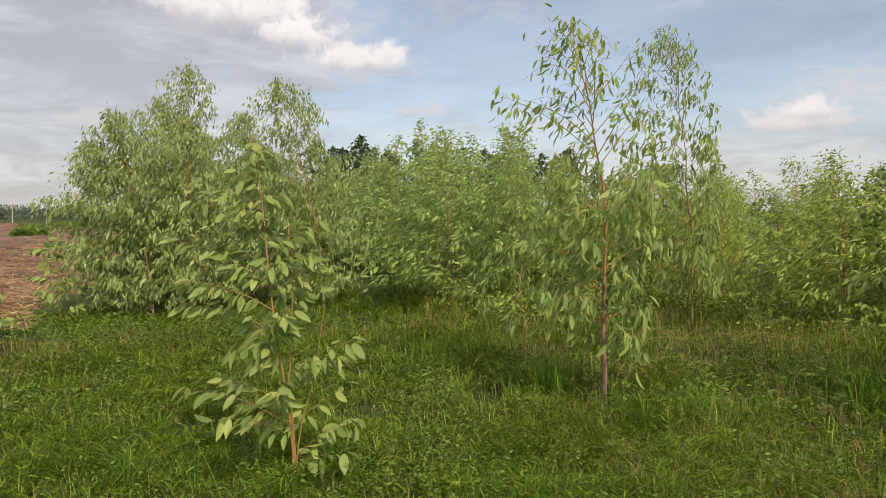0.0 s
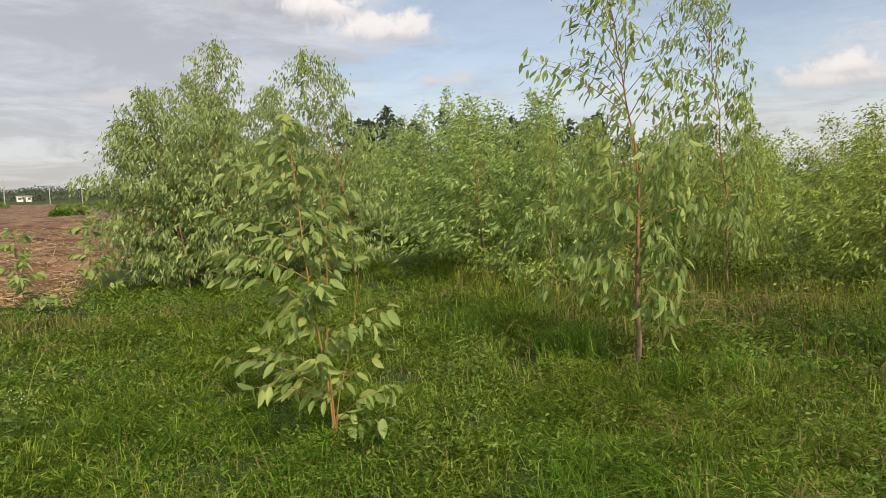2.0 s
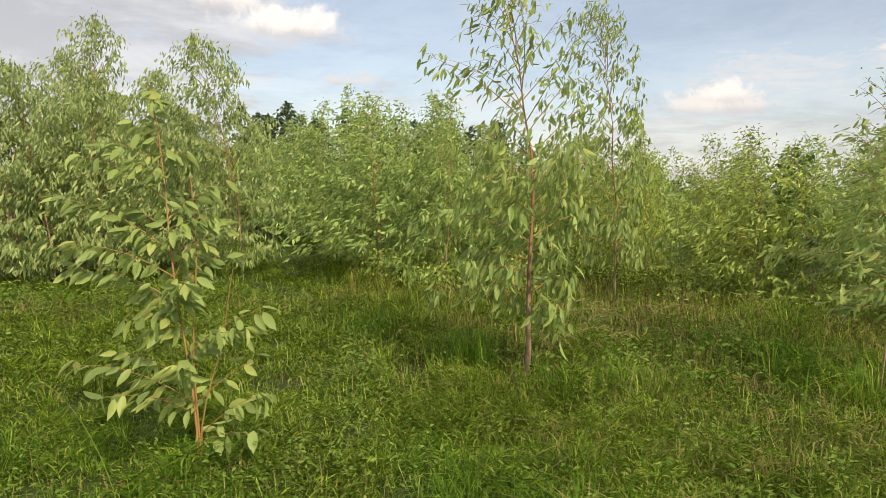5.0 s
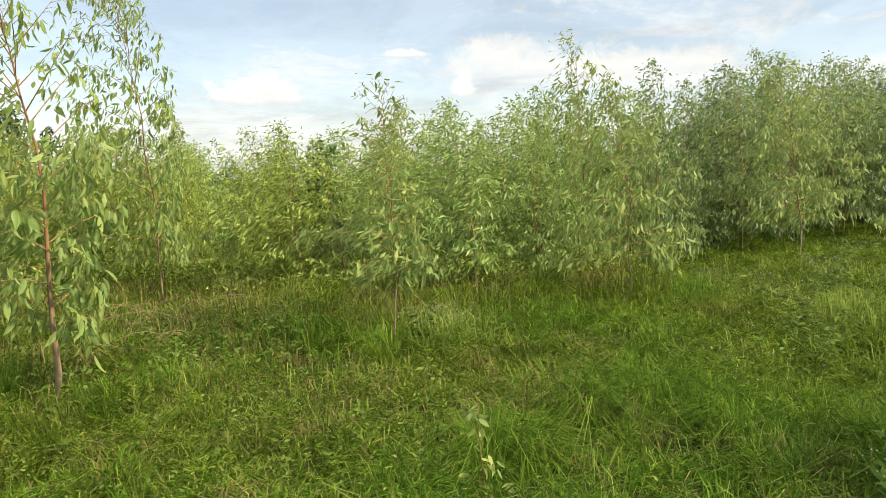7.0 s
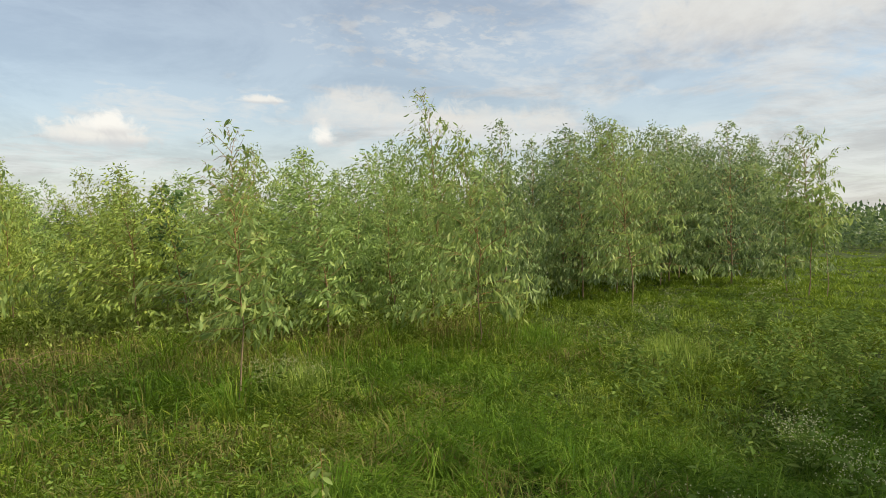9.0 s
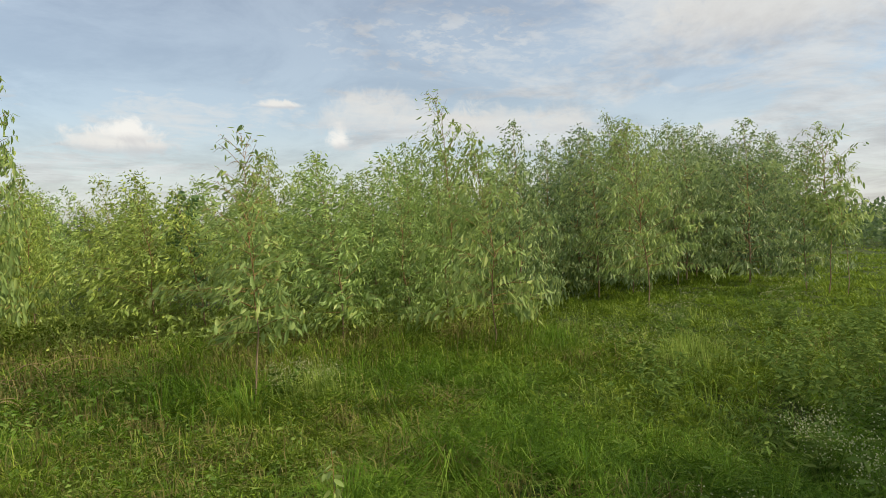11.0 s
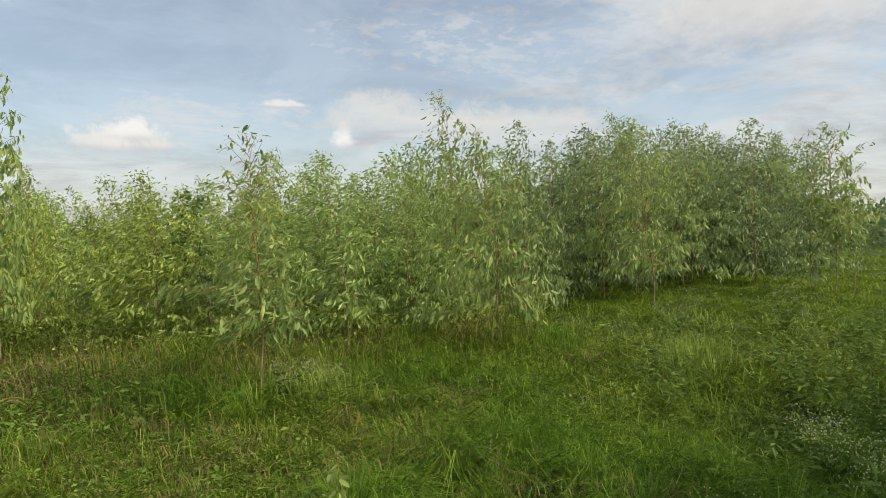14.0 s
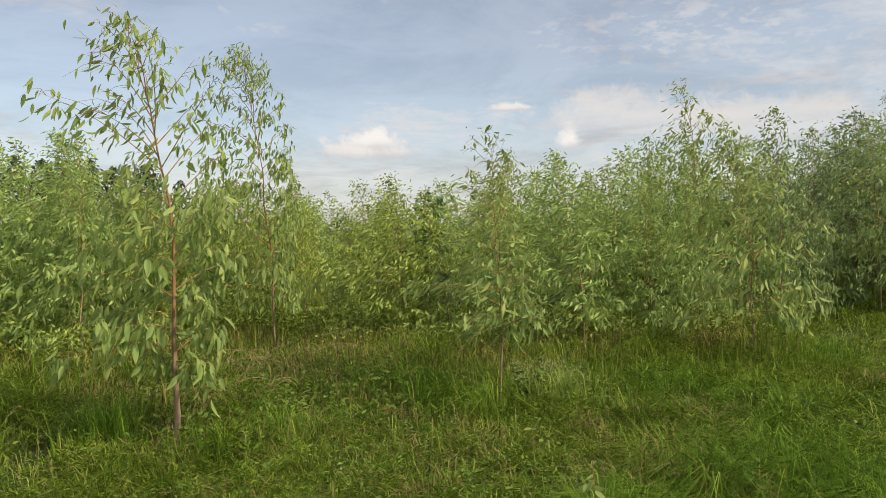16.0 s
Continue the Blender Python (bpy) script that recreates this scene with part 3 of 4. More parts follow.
FRONT_LABELS = (
    "slim young gum tree with reddish stem and drooping leaves", "tall thin gum sapling with an airy pale crown",
    "small gum sapling with yellowish drooping leaves in tall grass", "bushy young gum tree with pale hanging leaves",
    "young gum tree with dense drooping crown on open grass", "tall gum tree with a thin spire above its neighbours", "lanky gum tree with a bare stem and few leaves",
    "thin gum sapling with a bare stem beside a taller one",
)
for (x, y, h, spread, seed, lx, ly), label, (boughs, leaves, long, bare, droop, (wide_at, full_at)) in zip(FRONT, FRONT_LABELS, FRONT_CROWN):
    near_tree(x, y, seed, h, spread, label, shown=290, lean=(lx, ly), clear=bare, boughs=boughs, leaves=leaves, size=long, twigs=4, hang=droop, shape=wide_at, filled=full_at, bend=2.4, perk=0.35 if seed in (11, 32) else 0.7, small_top=0.38, aspect=0.31, stout=0.5 + 0.45 * (seed == 11) + 0.1 * (h > 3))


def broad_sapling(x, y, seed, boughs, height, label, stems=1, lean=(-0.22, 0.05), shown=300, full=1.0, leaf=1.0, broad=True):
    """A waist to head high sapling with broad juvenile leaves. boughs: height, reach to the right, reach ahead, rise, leaves."""
    r = np.random.default_rng(seed)
    root = new("gum_sapling")
    root.location = (x, y, float(rise(x, y)))
    s = np.linspace(0, 1, 9)
    for k in range(stems):
        top = height * (1 - 0.24 * k)
        off = 0.02 * k
        pts = np.stack([off * s * 2 + lean[0] * s ** 1.4 * (1 - 0.75 * k) + 0.012 * np.sin(s * 9 + k), lean[1] * s + 0.012 * np.cos(s * 7), s * top - 0.05 * (1 - s)], 1)
        v, q = tubes([(pts, min(1.0, 0.3 + 0.36 * height) * ((0.0062 - 0.0015 * k) * (1 - 0.85 * s) + 0.0015))], 7)
        child("stem", raw_mesh("stem", v, [q], TWIG, True), root)
        if k == 0:
            main = pts
    made, at, way, size, owner = [], [], [], [], []
    for h, rx, ry, up, count in boughs:
        count = int(count * full * (1.35 if 0.9 < h < 1.55 else 1.0))
        p0 = np.array([np.interp(h - 0.08, main[:, 2], main[:, j]) for j in range(3)])
        t = np.linspace(0, 1, 6)[:, None]
        out = np.array((rx, ry, 0.0))
        L = np.linalg.norm(out)
        pts = p0 + out * t + np.array((0, 0, 1.0)) * ((up + 0.35 * L) * t - 0.42 * L * t ** 2)
        group = [(pts, (0.0023 + 0.0016 * L) * (1 - 0.7 * t[:, 0]))]
        sq = np.linspace(0.14, 1.0, count)
        p = np.stack([np.interp(sq, t[:, 0], pts[:, j]) for j in range(3)], 1)
        along = unit(pts[-1] - pts[0])
        flip = np.where(np.arange(count) % 2, 1.0, -1.0)[:, None]
        across = np.cross(along, (0, 0, 1.0)) * flip
        w = 0.8 * along + 0.75 * across + np.array((0, 0, -1.0)) * r.uniform(0.35, 1.5, (count, 1)) + r.normal(0, 0.25, (count, 3))
        v, q = tubes(group, 5)
        made.append(child("branch", raw_mesh("branch", v, [q], TWIG, True), root))
        at.append(p + across * 0.008 + r.normal(0, 0.018, (count, 3)))
        way.append(w)
        size.append(leaf * r.uniform(0.058, 0.105, count) * (1.22 - 0.3 * h / height))
        owner.append(np.full(count, len(made) - 1))
    extra = int(22 * full)
    hs = r.uniform(0.15, 0.98, extra) * height
    ang = r.uniform(0, 6.28, extra)
    at.append(np.stack([np.interp(hs, main[:, 2], main[:, j]) for j in range(3)], 1))
    way.append(np.stack([np.cos(ang), np.sin(ang), r.uniform(-0.8, 0.5, extra)], 1))
    size.append(leaf * r.uniform(0.05, 0.10, extra))
    owner.append(np.array([min(range(len(boughs)), key=lambda b: abs(boughs[b][0] - h)) for h in hs]))
    at, way, size, owner = (np.concatenate(a) for a in (at, way, size, owner))
    spin = r.normal(0, 0.95, len(at))
    hang_leaf_objects(made, root, at, way, size, spin, owner, r, broad, shown, 0.38)
    return tagged(root, label, "sapling")


def bough_set(seed, height, count, reach, low=0.15):
    r = np.random.default_rng(seed)
    rows = []
    for i in range(count):
        g = i / max(count - 1, 1)
        a = i * 2.4 + r.uniform(-0.4, 0.4)
        L = reach * (1 - 0.72 * g) * r.uniform(0.7, 1.15)
        rows.append((height * (low + (0.97 - low) * g), L * math.cos(a), L * math.sin(a), L * r.uniform(0.2, 0.75), int(7 + 9 * L / reach)))
    return rows


NEAR_BOUGHS = [
    (0.20, 0.32, -0.10, 0.10, 9), (0.16, -0.25, -0.12, -0.05, 6), (0.42, -0.58, 0.0, 0.24, 16), (0.36, -0.35, -0.25, 0.20, 12),
    (0.40, 0.32, 0.05, 0.25, 8), (0.52, -0.42, 0.12, 0.15, 12), (0.66, 0.40, -0.1, 0.28, 9), (0.80, -0.20, -0.2, 0.12, 9),
    (0.92, -0.55, 0.05, 0.22, 15), (1.00, 0.25, 0.1, 0.2, 10), (1.06, -0.50, -0.12, 0.20, 16), (1.12, 0.28, -0.05, 0.22, 11),
    (1.18, -0.58, 0.08, 0.30, 18), (1.28, -0.36, 0.1, 0.18, 13), (1.34, 0.26, 0.0, 0.20, 10), (1.44, -0.42, 0.0, 0.24, 13),
    (1.60, -0.26, 0.0, 0.14, 11), (1.70, -0.15, 0.08, 0.12, 8),
] + bough_set(34, 1.95, 11, 0.34, 0.36) + bough_set(35, 0.95, 6, 0.42, 0.25)
broad_sapling(-0.83, 3.62, 21, NEAR_BOUGHS, 1.95, "head-high gum sapling with broad leaves and orange stem", stems=3, full=1.45, leaf=1.05)
broad_sapling(-5.5, 9.6, 22, bough_set(31, 1.25, 9, 0.4), 1.25, "thin gum sapling with a few hanging leaves beside the field", lean=(-0.3, 0.0), shown=160, full=1.0, leaf=1.55)
broad_sapling(-5.95, 8.55, 23, bough_set(32, 1.2, 10, 0.4), 1.2, "thin gum sapling with a few hanging leaves beside the field", lean=(-0.12, 0.0), shown=160, full=1.0, leaf=1.55)
broad_sapling(2.18, 2.07, 24, bough_set(33, 0.56, 5, 0.12), 0.56, "knee-high gum seedling with a few broad leaves", lean=(-0.03, 0.0), shown=60, full=0.7, leaf=0.62)

# the clump beside the field, and the rest of that row
CLUMP = (
    (-4.6, 10.6, 3.25, 1.0, 41, -0.55), (-4.45, 11.9, 4.2, 1.05, 42, -0.05), (-4.1, 11.0, 2.9, 0.95, 43, 0.0), (-5.1, 10.6, 2.75, 0.85, 44, -0.5),
    (-2.05, 11.4, 3.85, 1.1, 45, -0.65), (-3.1, 11.9, 2.8, 0.95, 49, -0.1), (-3.6, 12.9, 3.5, 1.0, 50, -0.1), (-5.6, 13.6, 4.0, 1.1, 46, 0.0), (-6.5, 17.0, 4.2, 1.2, 47, 0.0), (-7.6, 21.0, 4.3, 1.2, 48, 0.0),
)
CLUMP_CROWN = (((0, 0.2, 0.5, 0.8, 1), (0.85, 1, 0.75, 0.34, 0.06)), ((0, 0.6, 0.85, 1), (1, 0.95, 0.7, 0.4)))
for x, y, h, spread, seed, lx in CLUMP:
    tree = plantation_tree(seed, h, spread, LEAF_CLUMP, aspect=0.30, lean=(lx, 0.1), clear=0.08, boughs=80, leaves=112, size=0.118, small_top=0.3, twigs=4, hang=1.2, shape=CLUMP_CROWN[0], filled=CLUMP_CROWN[1],
                           label="leafy young gum tree in a row beside a ploughed field")
    tree.location = (x, y, float(rise(x, y)))
    tagged(tree, group="gum trees beside the field")

# unseen leafy trees to the south east, added to cast shade on the near grass
for x, y, h, seed in ((5.5, -3.0, 3.6, 51), (7.0, -3.0, 3.5, 52), (8.6, -3.2, 3.2, 53)):
    tree = plantation_tree(seed, h, 0.85, LEAF, aspect=0.42, lean=(-0.1, 0.1), clear=0.34, boughs=76, leaves=230, size=0.17, twigs=4, low_full=1.0, taper=0.6,
                           label="full leafy gum tree, unseen, added to shade the near grass")
    tree.location = (x, y, float(rise(x, y)))

# ---- the plantation ----
FRONT_EDGE = ((-22, 27), (-12, 25), (-6, 22), (-3.5, 15.5), (0, 10.8), (5, 9.0), (12, 9.4), (20, 11.0), (27, 9.5), (35, 8.6), (44, 8.6), (52, 9.4), (60, 10.6), (66, 12.5), (72, 17), (80, 21), (86, 27))
TREE_HEIGHT = ((-22, 3.6), (-8, 3.15), (-4, 3.15), (6, 3.0), (10, 2.8), (15, 2.5), (20, 2.35), (33, 2.35), (38, 2.45), (43, 2.6), (50, 2.7), (57, 2.75), (65, 3.2), (72, 3.7), (86, 3.7))


WALL = (((0, 0.2, 0.5, 0.75, 1), (0.85, 1, 0.68, 0.27, 0.05)), ((0, 0.4, 0.7, 1), (1, 1, 0.7, 0.36)))


def tree_kinds(seed, boughs, leaves, size, mat=LEAF_FAR, label="young gum tree in a plantation, light green and wind-blown", bare=0.09, droop=0.75):
    made = []
    for k, lx in enumerate((-0.25, -0.4, -0.1, -0.45, -0.2)):
        made.append(plantation_tree(seed + k, 3.0, 0.84, mat, small_top=0.45, clear=bare + 0.02 * k, boughs=boughs, leaves=leaves, size=size, lean=(lx, 0.15), twigs=4, hang=droop, perk=0.8, thin_wood=True,
                                    shape=WALL[0], filled=WALL[1], label=label))
        tagged(made[-1], group="plantation trees")
    return made


KINDS = tree_kinds(60, 54, 84, 0.135)
KINDS_THIN = tree_kinds(70, 46, 62, 0.165)
KINDS_FAR = tree_kinds(80, 30, 40, 0.24)
KINDS_WARM = tree_kinds(96, 54, 82, 0.135, LEAF_WARM, "young gum tree with yellowish green leaves in a plantation")
KINDS_GREY = tree_kinds(104, 56, 86, 0.13, LEAF_GREY, "young gum tree with grey-green drooping leaves in a row", 0.08, 1.1)
KINDS_SHADED = tree_kinds(88, 56, 84, 0.125, LEAF_SHADED, "gum tree in a row, its dense bluish green leaves darkened for shade", 0.05, 1.0)
# a darker tree of another kind in the second row
shrub = plantation_tree(97, 2.05, 0.32, LEAF_DEEP, aspect=0.36, name="dark_tree", clear=0.3, boughs=34, leaves=60, size=0.15, lean=(0.0, 0.0), twigs=3, hang=0.3,
                        label="slim deep green tree with straight bare stem")
shrub.location = (6.0, 9.2, float(rise(6.0, 9.2)))
# trees that stand a little apart from the mass: x, y, height
APART = ((5.75, 6.7, 2.0), (5.8, 5.6, 2.1), (18.0, 3.8, 3.7), (16.3, 2.3, 2.9), (10.6, 5.6, 1.9), (4.6, 7.6, 2.1))


def plant():
    r = np.random.default_rng(17)
    taken = [(x, y) for x, y, *_ in FRONT + CLUMP + APART + ((6.0, 9.2, 2.4),)]
    spots = [(x, y, math.hypot(x, y), h, 0.0, 1.0) for x, y, h in APART]

    def row(gap, near, far, west, east):
        """Trees on a loose grid between two distances behind the front edge."""
        for i in range(int(56 / gap)):
            for j in range(int(44 / gap)):
                x, y = -15.8 + gap * i + r.normal(0, 0.16 * gap), 0.5 + gap * j + r.normal(0, 0.2 * gap)
                d, b = math.hypot(x, y), math.degrees(math.atan2(x, y))
                deep = d - np.interp(b, *zip(*FRONT_EDGE))
                if not west < b <= east or d > 37 or not near <= deep < far or any(math.hypot(x - p, y - q) < 0.62 * gap for p, q in taken):
                    continue
                tall = np.interp(b, *zip(*TREE_HEIGHT)) * r.uniform(0.84, 1.08) * min(1.0, 0.80 + 0.028 * (d - 8))
                spire = r.random() < (0.25 if b < 58 else 0.55)
                spots.append((x, y, d, tall * (1.08 if spire else 1.0), deep, 0.72 if spire else 1.0))

    row(1.0, 0.0, 3.4, -22.0, 58.0)
    row(1.6, 3.4, 8.5, -22.0, 58.0)
    row(1.2, 0.0, 8.0, 58.0, 81.5)
    row(3.0, 8.5, 40.0, -22.0, 58.0)
    row(3.0, 8.0, 40.0, 58.0, 81.5)
    used = {}
    for x, y, d, h, deep, slim in spots:
        b = math.degrees(math.atan2(x, y))
        wide = h / 3.0 * r.uniform(0.95, 1.2) * slim * (1.08 if b > 58 else 1.05)
        m = pose(x, y, float(rise(x, y)), 0, 0, float(r.uniform(-50, 50))) @ Matrix.Diagonal((wide, wide, h / 2.8, 1))
        warm = d < 14.5 and 9 < b + r.uniform(-6, 6) < 41
        grey = b > 60
        # back rows to the right take the leaves with shade in their colour
        shaded = b > 58 + r.uniform(-4, 6) and d > 16.8 and h < 3.6
        kinds = KINDS_FAR if deep > 8.5 else KINDS_SHADED if shaded else KINDS_GREY if grey else KINDS_THIN if deep > 3.4 else KINDS_WARM if warm else KINDS
        tree = kinds[int(r.integers(len(kinds)))]
        if tree not in used:
            used[tree] = m
        else:
            copy_thing(tree, m)
    for tree, m in used.items():
        tree.matrix_basis = m
    for k, tree in enumerate(KINDS + KINDS_WARM + KINDS_GREY + KINDS_THIN + KINDS_FAR + KINDS_SHADED):
        if tree not in used:
            tree.location = (14 + 2.1 * k, 33 - 0.7 * k, 0)


plant()

# ---- distance ----


def tall_far_trees():
    kinds = [plantation_tree(90 + k, 9.0, 1.9, LEAF_DARK, BARK_DARK, aspect=0.5, name="tall_tree", clear=0.42, boughs=30, leaves=44, size=0.42, twigs=3, hang=0.3,
                             lean=(-0.2, 0.0), thin_top=0.2, label="tall dark green tree with a bare trunk in a far row") for k in range(3)]
    r = np.random.default_rng(5)
    spots, first = [], {}
    for k in range(11):
        spots.append((-10.6 + 0.66 * k, 54 + r.uniform(-2, 4), 7.6))
    for k in range(16):
        spots.append((-1.5 + 0.95 * k, 57 + r.uniform(-3, 5), 7.5 - 0.05 * k))
    for k, (x, y, h) in enumerate(spots):
        s = h / 9.0 * r.uniform(0.86, 1.1)
        m = pose(x, y, 0, 0, 0, float(r.uniform(0, 360))) @ Matrix.Diagonal((s, s, s, 1))
        if k < 3:
            first[kinds[k]] = m
            tagged(kinds[k], group="far tall trees")
        else:
            copy_thing(kinds[k % 3], m)
    for tree, m in first.items():
        tree.matrix_basis = m


tall_far_trees()


def far_wood(name, spots, label, size, mat=LEAF_HAZY, per=170):
    """Masses of foliage far off: clumps of blades round each spot (x, y, radius, height)."""
    r = np.random.default_rng(len(spots))
    at, way = [], []
    for x, y, rad, h in spots:
        u = unit(r.normal(0, 1, (per, 3)))
        p = u * r.uniform(0.55, 1.05, (per, 1)) * np.array((rad, rad, h * 0.5)) + np.array((x, y, h * 0.5))
        p[:, 2] = np.maximum(p[:, 2], 0.05) + rise(x, y)
        at.append(p)
        way.append(u + np.array((0, 0, 0.25)))
    at, way = np.concatenate(at), np.concatenate(way)
    L = size * r.uniform(0.6, 1.4, len(at))
    return tagged(new(name, leaf_cloud(name, at, way, L, L * 0.75, r.uniform(0, 6.28, len(at)), mat)), label, "woods", kind="stuff")


def ring_spots(seed, count, b0, b1, d0, d1, h0, h1, rad):
    r = np.random.default_rng(seed)
    rows = []
    for _ in range(count):
        b, d = radians(r.uniform(b0, b1)), r.uniform(d0, d1)
        h = r.uniform(h0, h1)
        rows.append((d * math.sin(b), d * math.cos(b), rad * r.uniform(0.7, 1.4), h))
    return rows


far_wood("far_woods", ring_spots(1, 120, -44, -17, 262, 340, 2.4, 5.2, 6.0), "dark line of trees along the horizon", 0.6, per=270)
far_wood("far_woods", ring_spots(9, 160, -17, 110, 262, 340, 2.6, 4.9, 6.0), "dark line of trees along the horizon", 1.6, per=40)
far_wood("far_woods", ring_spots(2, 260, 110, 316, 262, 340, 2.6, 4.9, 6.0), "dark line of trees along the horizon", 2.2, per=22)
far_wood("hedge_bushes", ring_spots(3, 26, -31.8, -24, 95, 150, 0.5, 1.3, 1.3) + ring_spots(6, 14, -46, -35.5, 150, 170, 0.6, 1.3, 1.6) + ring_spots(8, 7, -32.2, -30.6, 80, 95, 0.5, 1.1, 0.8), "low green bushes along the end of the field", 0.4, WEED, 160)
far_wood("tall_crop", ring_spots(4, 300, 78, 104, 40, 75, 1.9, 2.9, 1.3), "dense green crop standing beyond the grass", 0.24, LEAF_SHADED, 95)


def power_pole(x, y, h):
    pole = new("power_pole")
    pole.location = (x, y, float(rise(x, y)))
    bm = bmesh.new()
    bmesh.ops.create_cone(bm, cap_ends=True, segments=10, radius1=0.11, radius2=0.07, depth=h + 0.3, matrix=Matrix.Translation((0, 0, h / 2 - 0.15)))
    part("shaft", bm, CONCRETE, pole)
    bm = bmesh.new()
    bmesh.ops.create_cube(bm, size=1.0, matrix=Matrix.Translation((0, 0.12, h - 0.5)) @ Matrix.Diagonal((1.1, 0.08, 0.08, 1)))
    bmesh.ops.bevel(bm, geom=bm.edges[:], offset=0.02, segments=1, affect="EDGES")
    part("crossarm", bm, CONCRETE, pole)
    for k in (-0.5, 0.0, 0.5):
        bm = bmesh.new()
        bmesh.ops.create_cone(bm, cap_ends=True, segments=8, radius1=0.06, radius2=0.04, depth=0.22, matrix=Matrix.Translation((k, 0.12, h - 0.33)))
        part("insulator", bm, WALL_PAINT, pole)
    return tagged(pole, "pale concrete power pole at the end of the field", "pole", group="power poles")


for bearing_of, far, h in ((-35.4, 190, 6.6), (-32.6, 190, 5.0), (-30.5, 180, 6.4)):
    power_pole(far * math.sin(radians(bearing_of)), far * math.cos(radians(bearing_of)), h)


def far_house(x, y, turn):
    house = new("house")
    house.matrix_basis = pose(x, y, float(rise(x, y)), 0, 0, turn) @ Matrix.Diagonal((0.72, 0.72, 0.6, 1))
    bm = bmesh.new()
    bmesh.ops.create_cube(bm, size=1.0, matrix=Matrix.Translation((0, 0, 1.5)) @ Matrix.Diagonal((6.0, 4.4, 3.0, 1)))
    part("wall", bm, WALL_PAINT, house)
    bm = bmesh.new()
    v = [bm.verts.new(p) for p in ((-3.4, -2.6, 2.95), (3.4, -2.6, 2.95), (3.4, 2.6, 2.95), (-3.4, 2.6, 2.95), (-3.4, 0, 3.45), (3.4, 0, 3.45))]
    for f in ((0, 1, 5, 4), (2, 3, 4, 5), (0, 4, 3), (1, 2, 5), (3, 2, 1, 0)):
        bm.faces.new([v[k] for k in f])
    part("roof", bm, ROOF_SHEET, house)
    for k in (-1.9, 1.9):
        bm = bmesh.new()
        bmesh.ops.create_cube(bm, size=1.0, matrix=Matrix.Translation((k, -2.21, 1.7)) @ Matrix.Diagonal((1.1, 0.08, 1.2, 1)))
        part("window", bm, BARK_DARK, house)
    bm = bmesh.new()
    bmesh.ops.create_cube(bm, size=1.0, matrix=Matrix.Translation((0, -2.21, 1.05)) @ Matrix.Diagonal((1.0, 0.08, 2.1, 1)))
    part("door", bm, BARK_DARK, house)
    return tagged(house, "small white farm building with a low roof beyond the field", "house")


far_house(262 * math.sin(radians(-34.2)), 262 * math.cos(radians(-34.2)), 35)

# ---- grass and weeds ----


def lattice(x, y, scale, seed):
    """Smooth random numbers over the plan, 0 to 1."""
    table = np.random.default_rng(seed).random((64, 64))
    u, v = x / scale + 1000.0, y / scale + 1000.0
    i, j = np.floor(u).astype(int), np.floor(v).astype(int)
    f, g = u - i, v - j
    f, g = f * f * (3 - 2 * f), g * g * (3 - 2 * g)
    a, b, c, d = table[i % 64, j % 64], table[(i + 1) % 64, j % 64], table[i % 64, (j + 1) % 64], table[(i + 1) % 64, (j + 1) % 64]
    return (a * (1 - f) + b * f) * (1 - g) + (c * (1 - f) + d * f) * g


def scatter(seed, r0, r1, per, b0=-56.0, b1=106.0):
    r = np.random.default_rng(seed)
    area = 0.5 * radians(b1 - b0) * (r1 * r1 - r0 * r0)
    n = int(area * per)
    d = np.sqrt(r.uniform(r0 * r0, r1 * r1, n))
    b = np.radians(r.uniform(b0, b1, n))
    x, y = d * np.sin(b), d * np.cos(b)
    keep = (x > edge_of_field(y) - 0.2 - 0.5 * r.random(n)) | (y < 8.2 + 1.6 * r.random(n) ** 2)
    keep &= r.random(n) < 0.05 + 2.6 * lattice(x, y, 0.12 if r1 < 10 else 0.22, 31) ** 1.9 * (0.3 + lattice(x, y, 0.45, 32))
    return x[keep], y[keep], r


def blades(name, x, y, tall, wide, lean, r, mat, label, fine=True, lift=0.0, category="grass", toward=None):
    n = len(x)
    a = r.uniform(0, 2 * np.pi, n) if toward is None else toward
    way = np.stack([np.cos(a), np.sin(a), np.zeros(n)], 1)
    side = np.stack([-np.sin(a), np.cos(a), np.zeros(n)], 1)
    foot = np.stack([x, y, rise(x, y) - 0.008 + lift], 1)
    up = np.array((0, 0, 1.0))
    tip = foot + way * (tall * lean)[:, None] + up * (tall * np.maximum(1.05 - 0.55 * lean, 0.12))[:, None]
    w = (side * wide[:, None]) * 0.5
    if fine:
        mid = foot + way * (tall * lean * 0.28)[:, None] + up * (tall * 0.58)[:, None]
        v = np.stack([foot - w, foot + w, mid - w * 0.8, mid + w * 0.8, tip], 1).reshape(-1, 3)
        k = (np.arange(n) * 5)[:, None]
        faces = [np.array((2, 3, 4))[None] + k, np.array((0, 1, 3, 2))[None] + k]
    else:
        v = np.stack([foot - w, foot + w, tip], 1).reshape(-1, 3)
        faces = [np.arange(n * 3).reshape(-1, 3)]
    return tagged(new(name, raw_mesh(name, v, faces, mat)), label, category, kind="stuff")


def tallness(x, y):
    """Cropped where people walk, longer towards the trees."""
    d, b = np.hypot(x, y), np.degrees(np.arctan2(x, y))
    long = 1 / (1 + np.exp(-(x + 0.35 * y - 1.2) * 1.6))
    track = np.exp(-((x + 0.1 + 0.13 * (y - 3.0)) / 0.45) ** 2)
    edge = np.interp(b, *zip(*FRONT_EDGE))
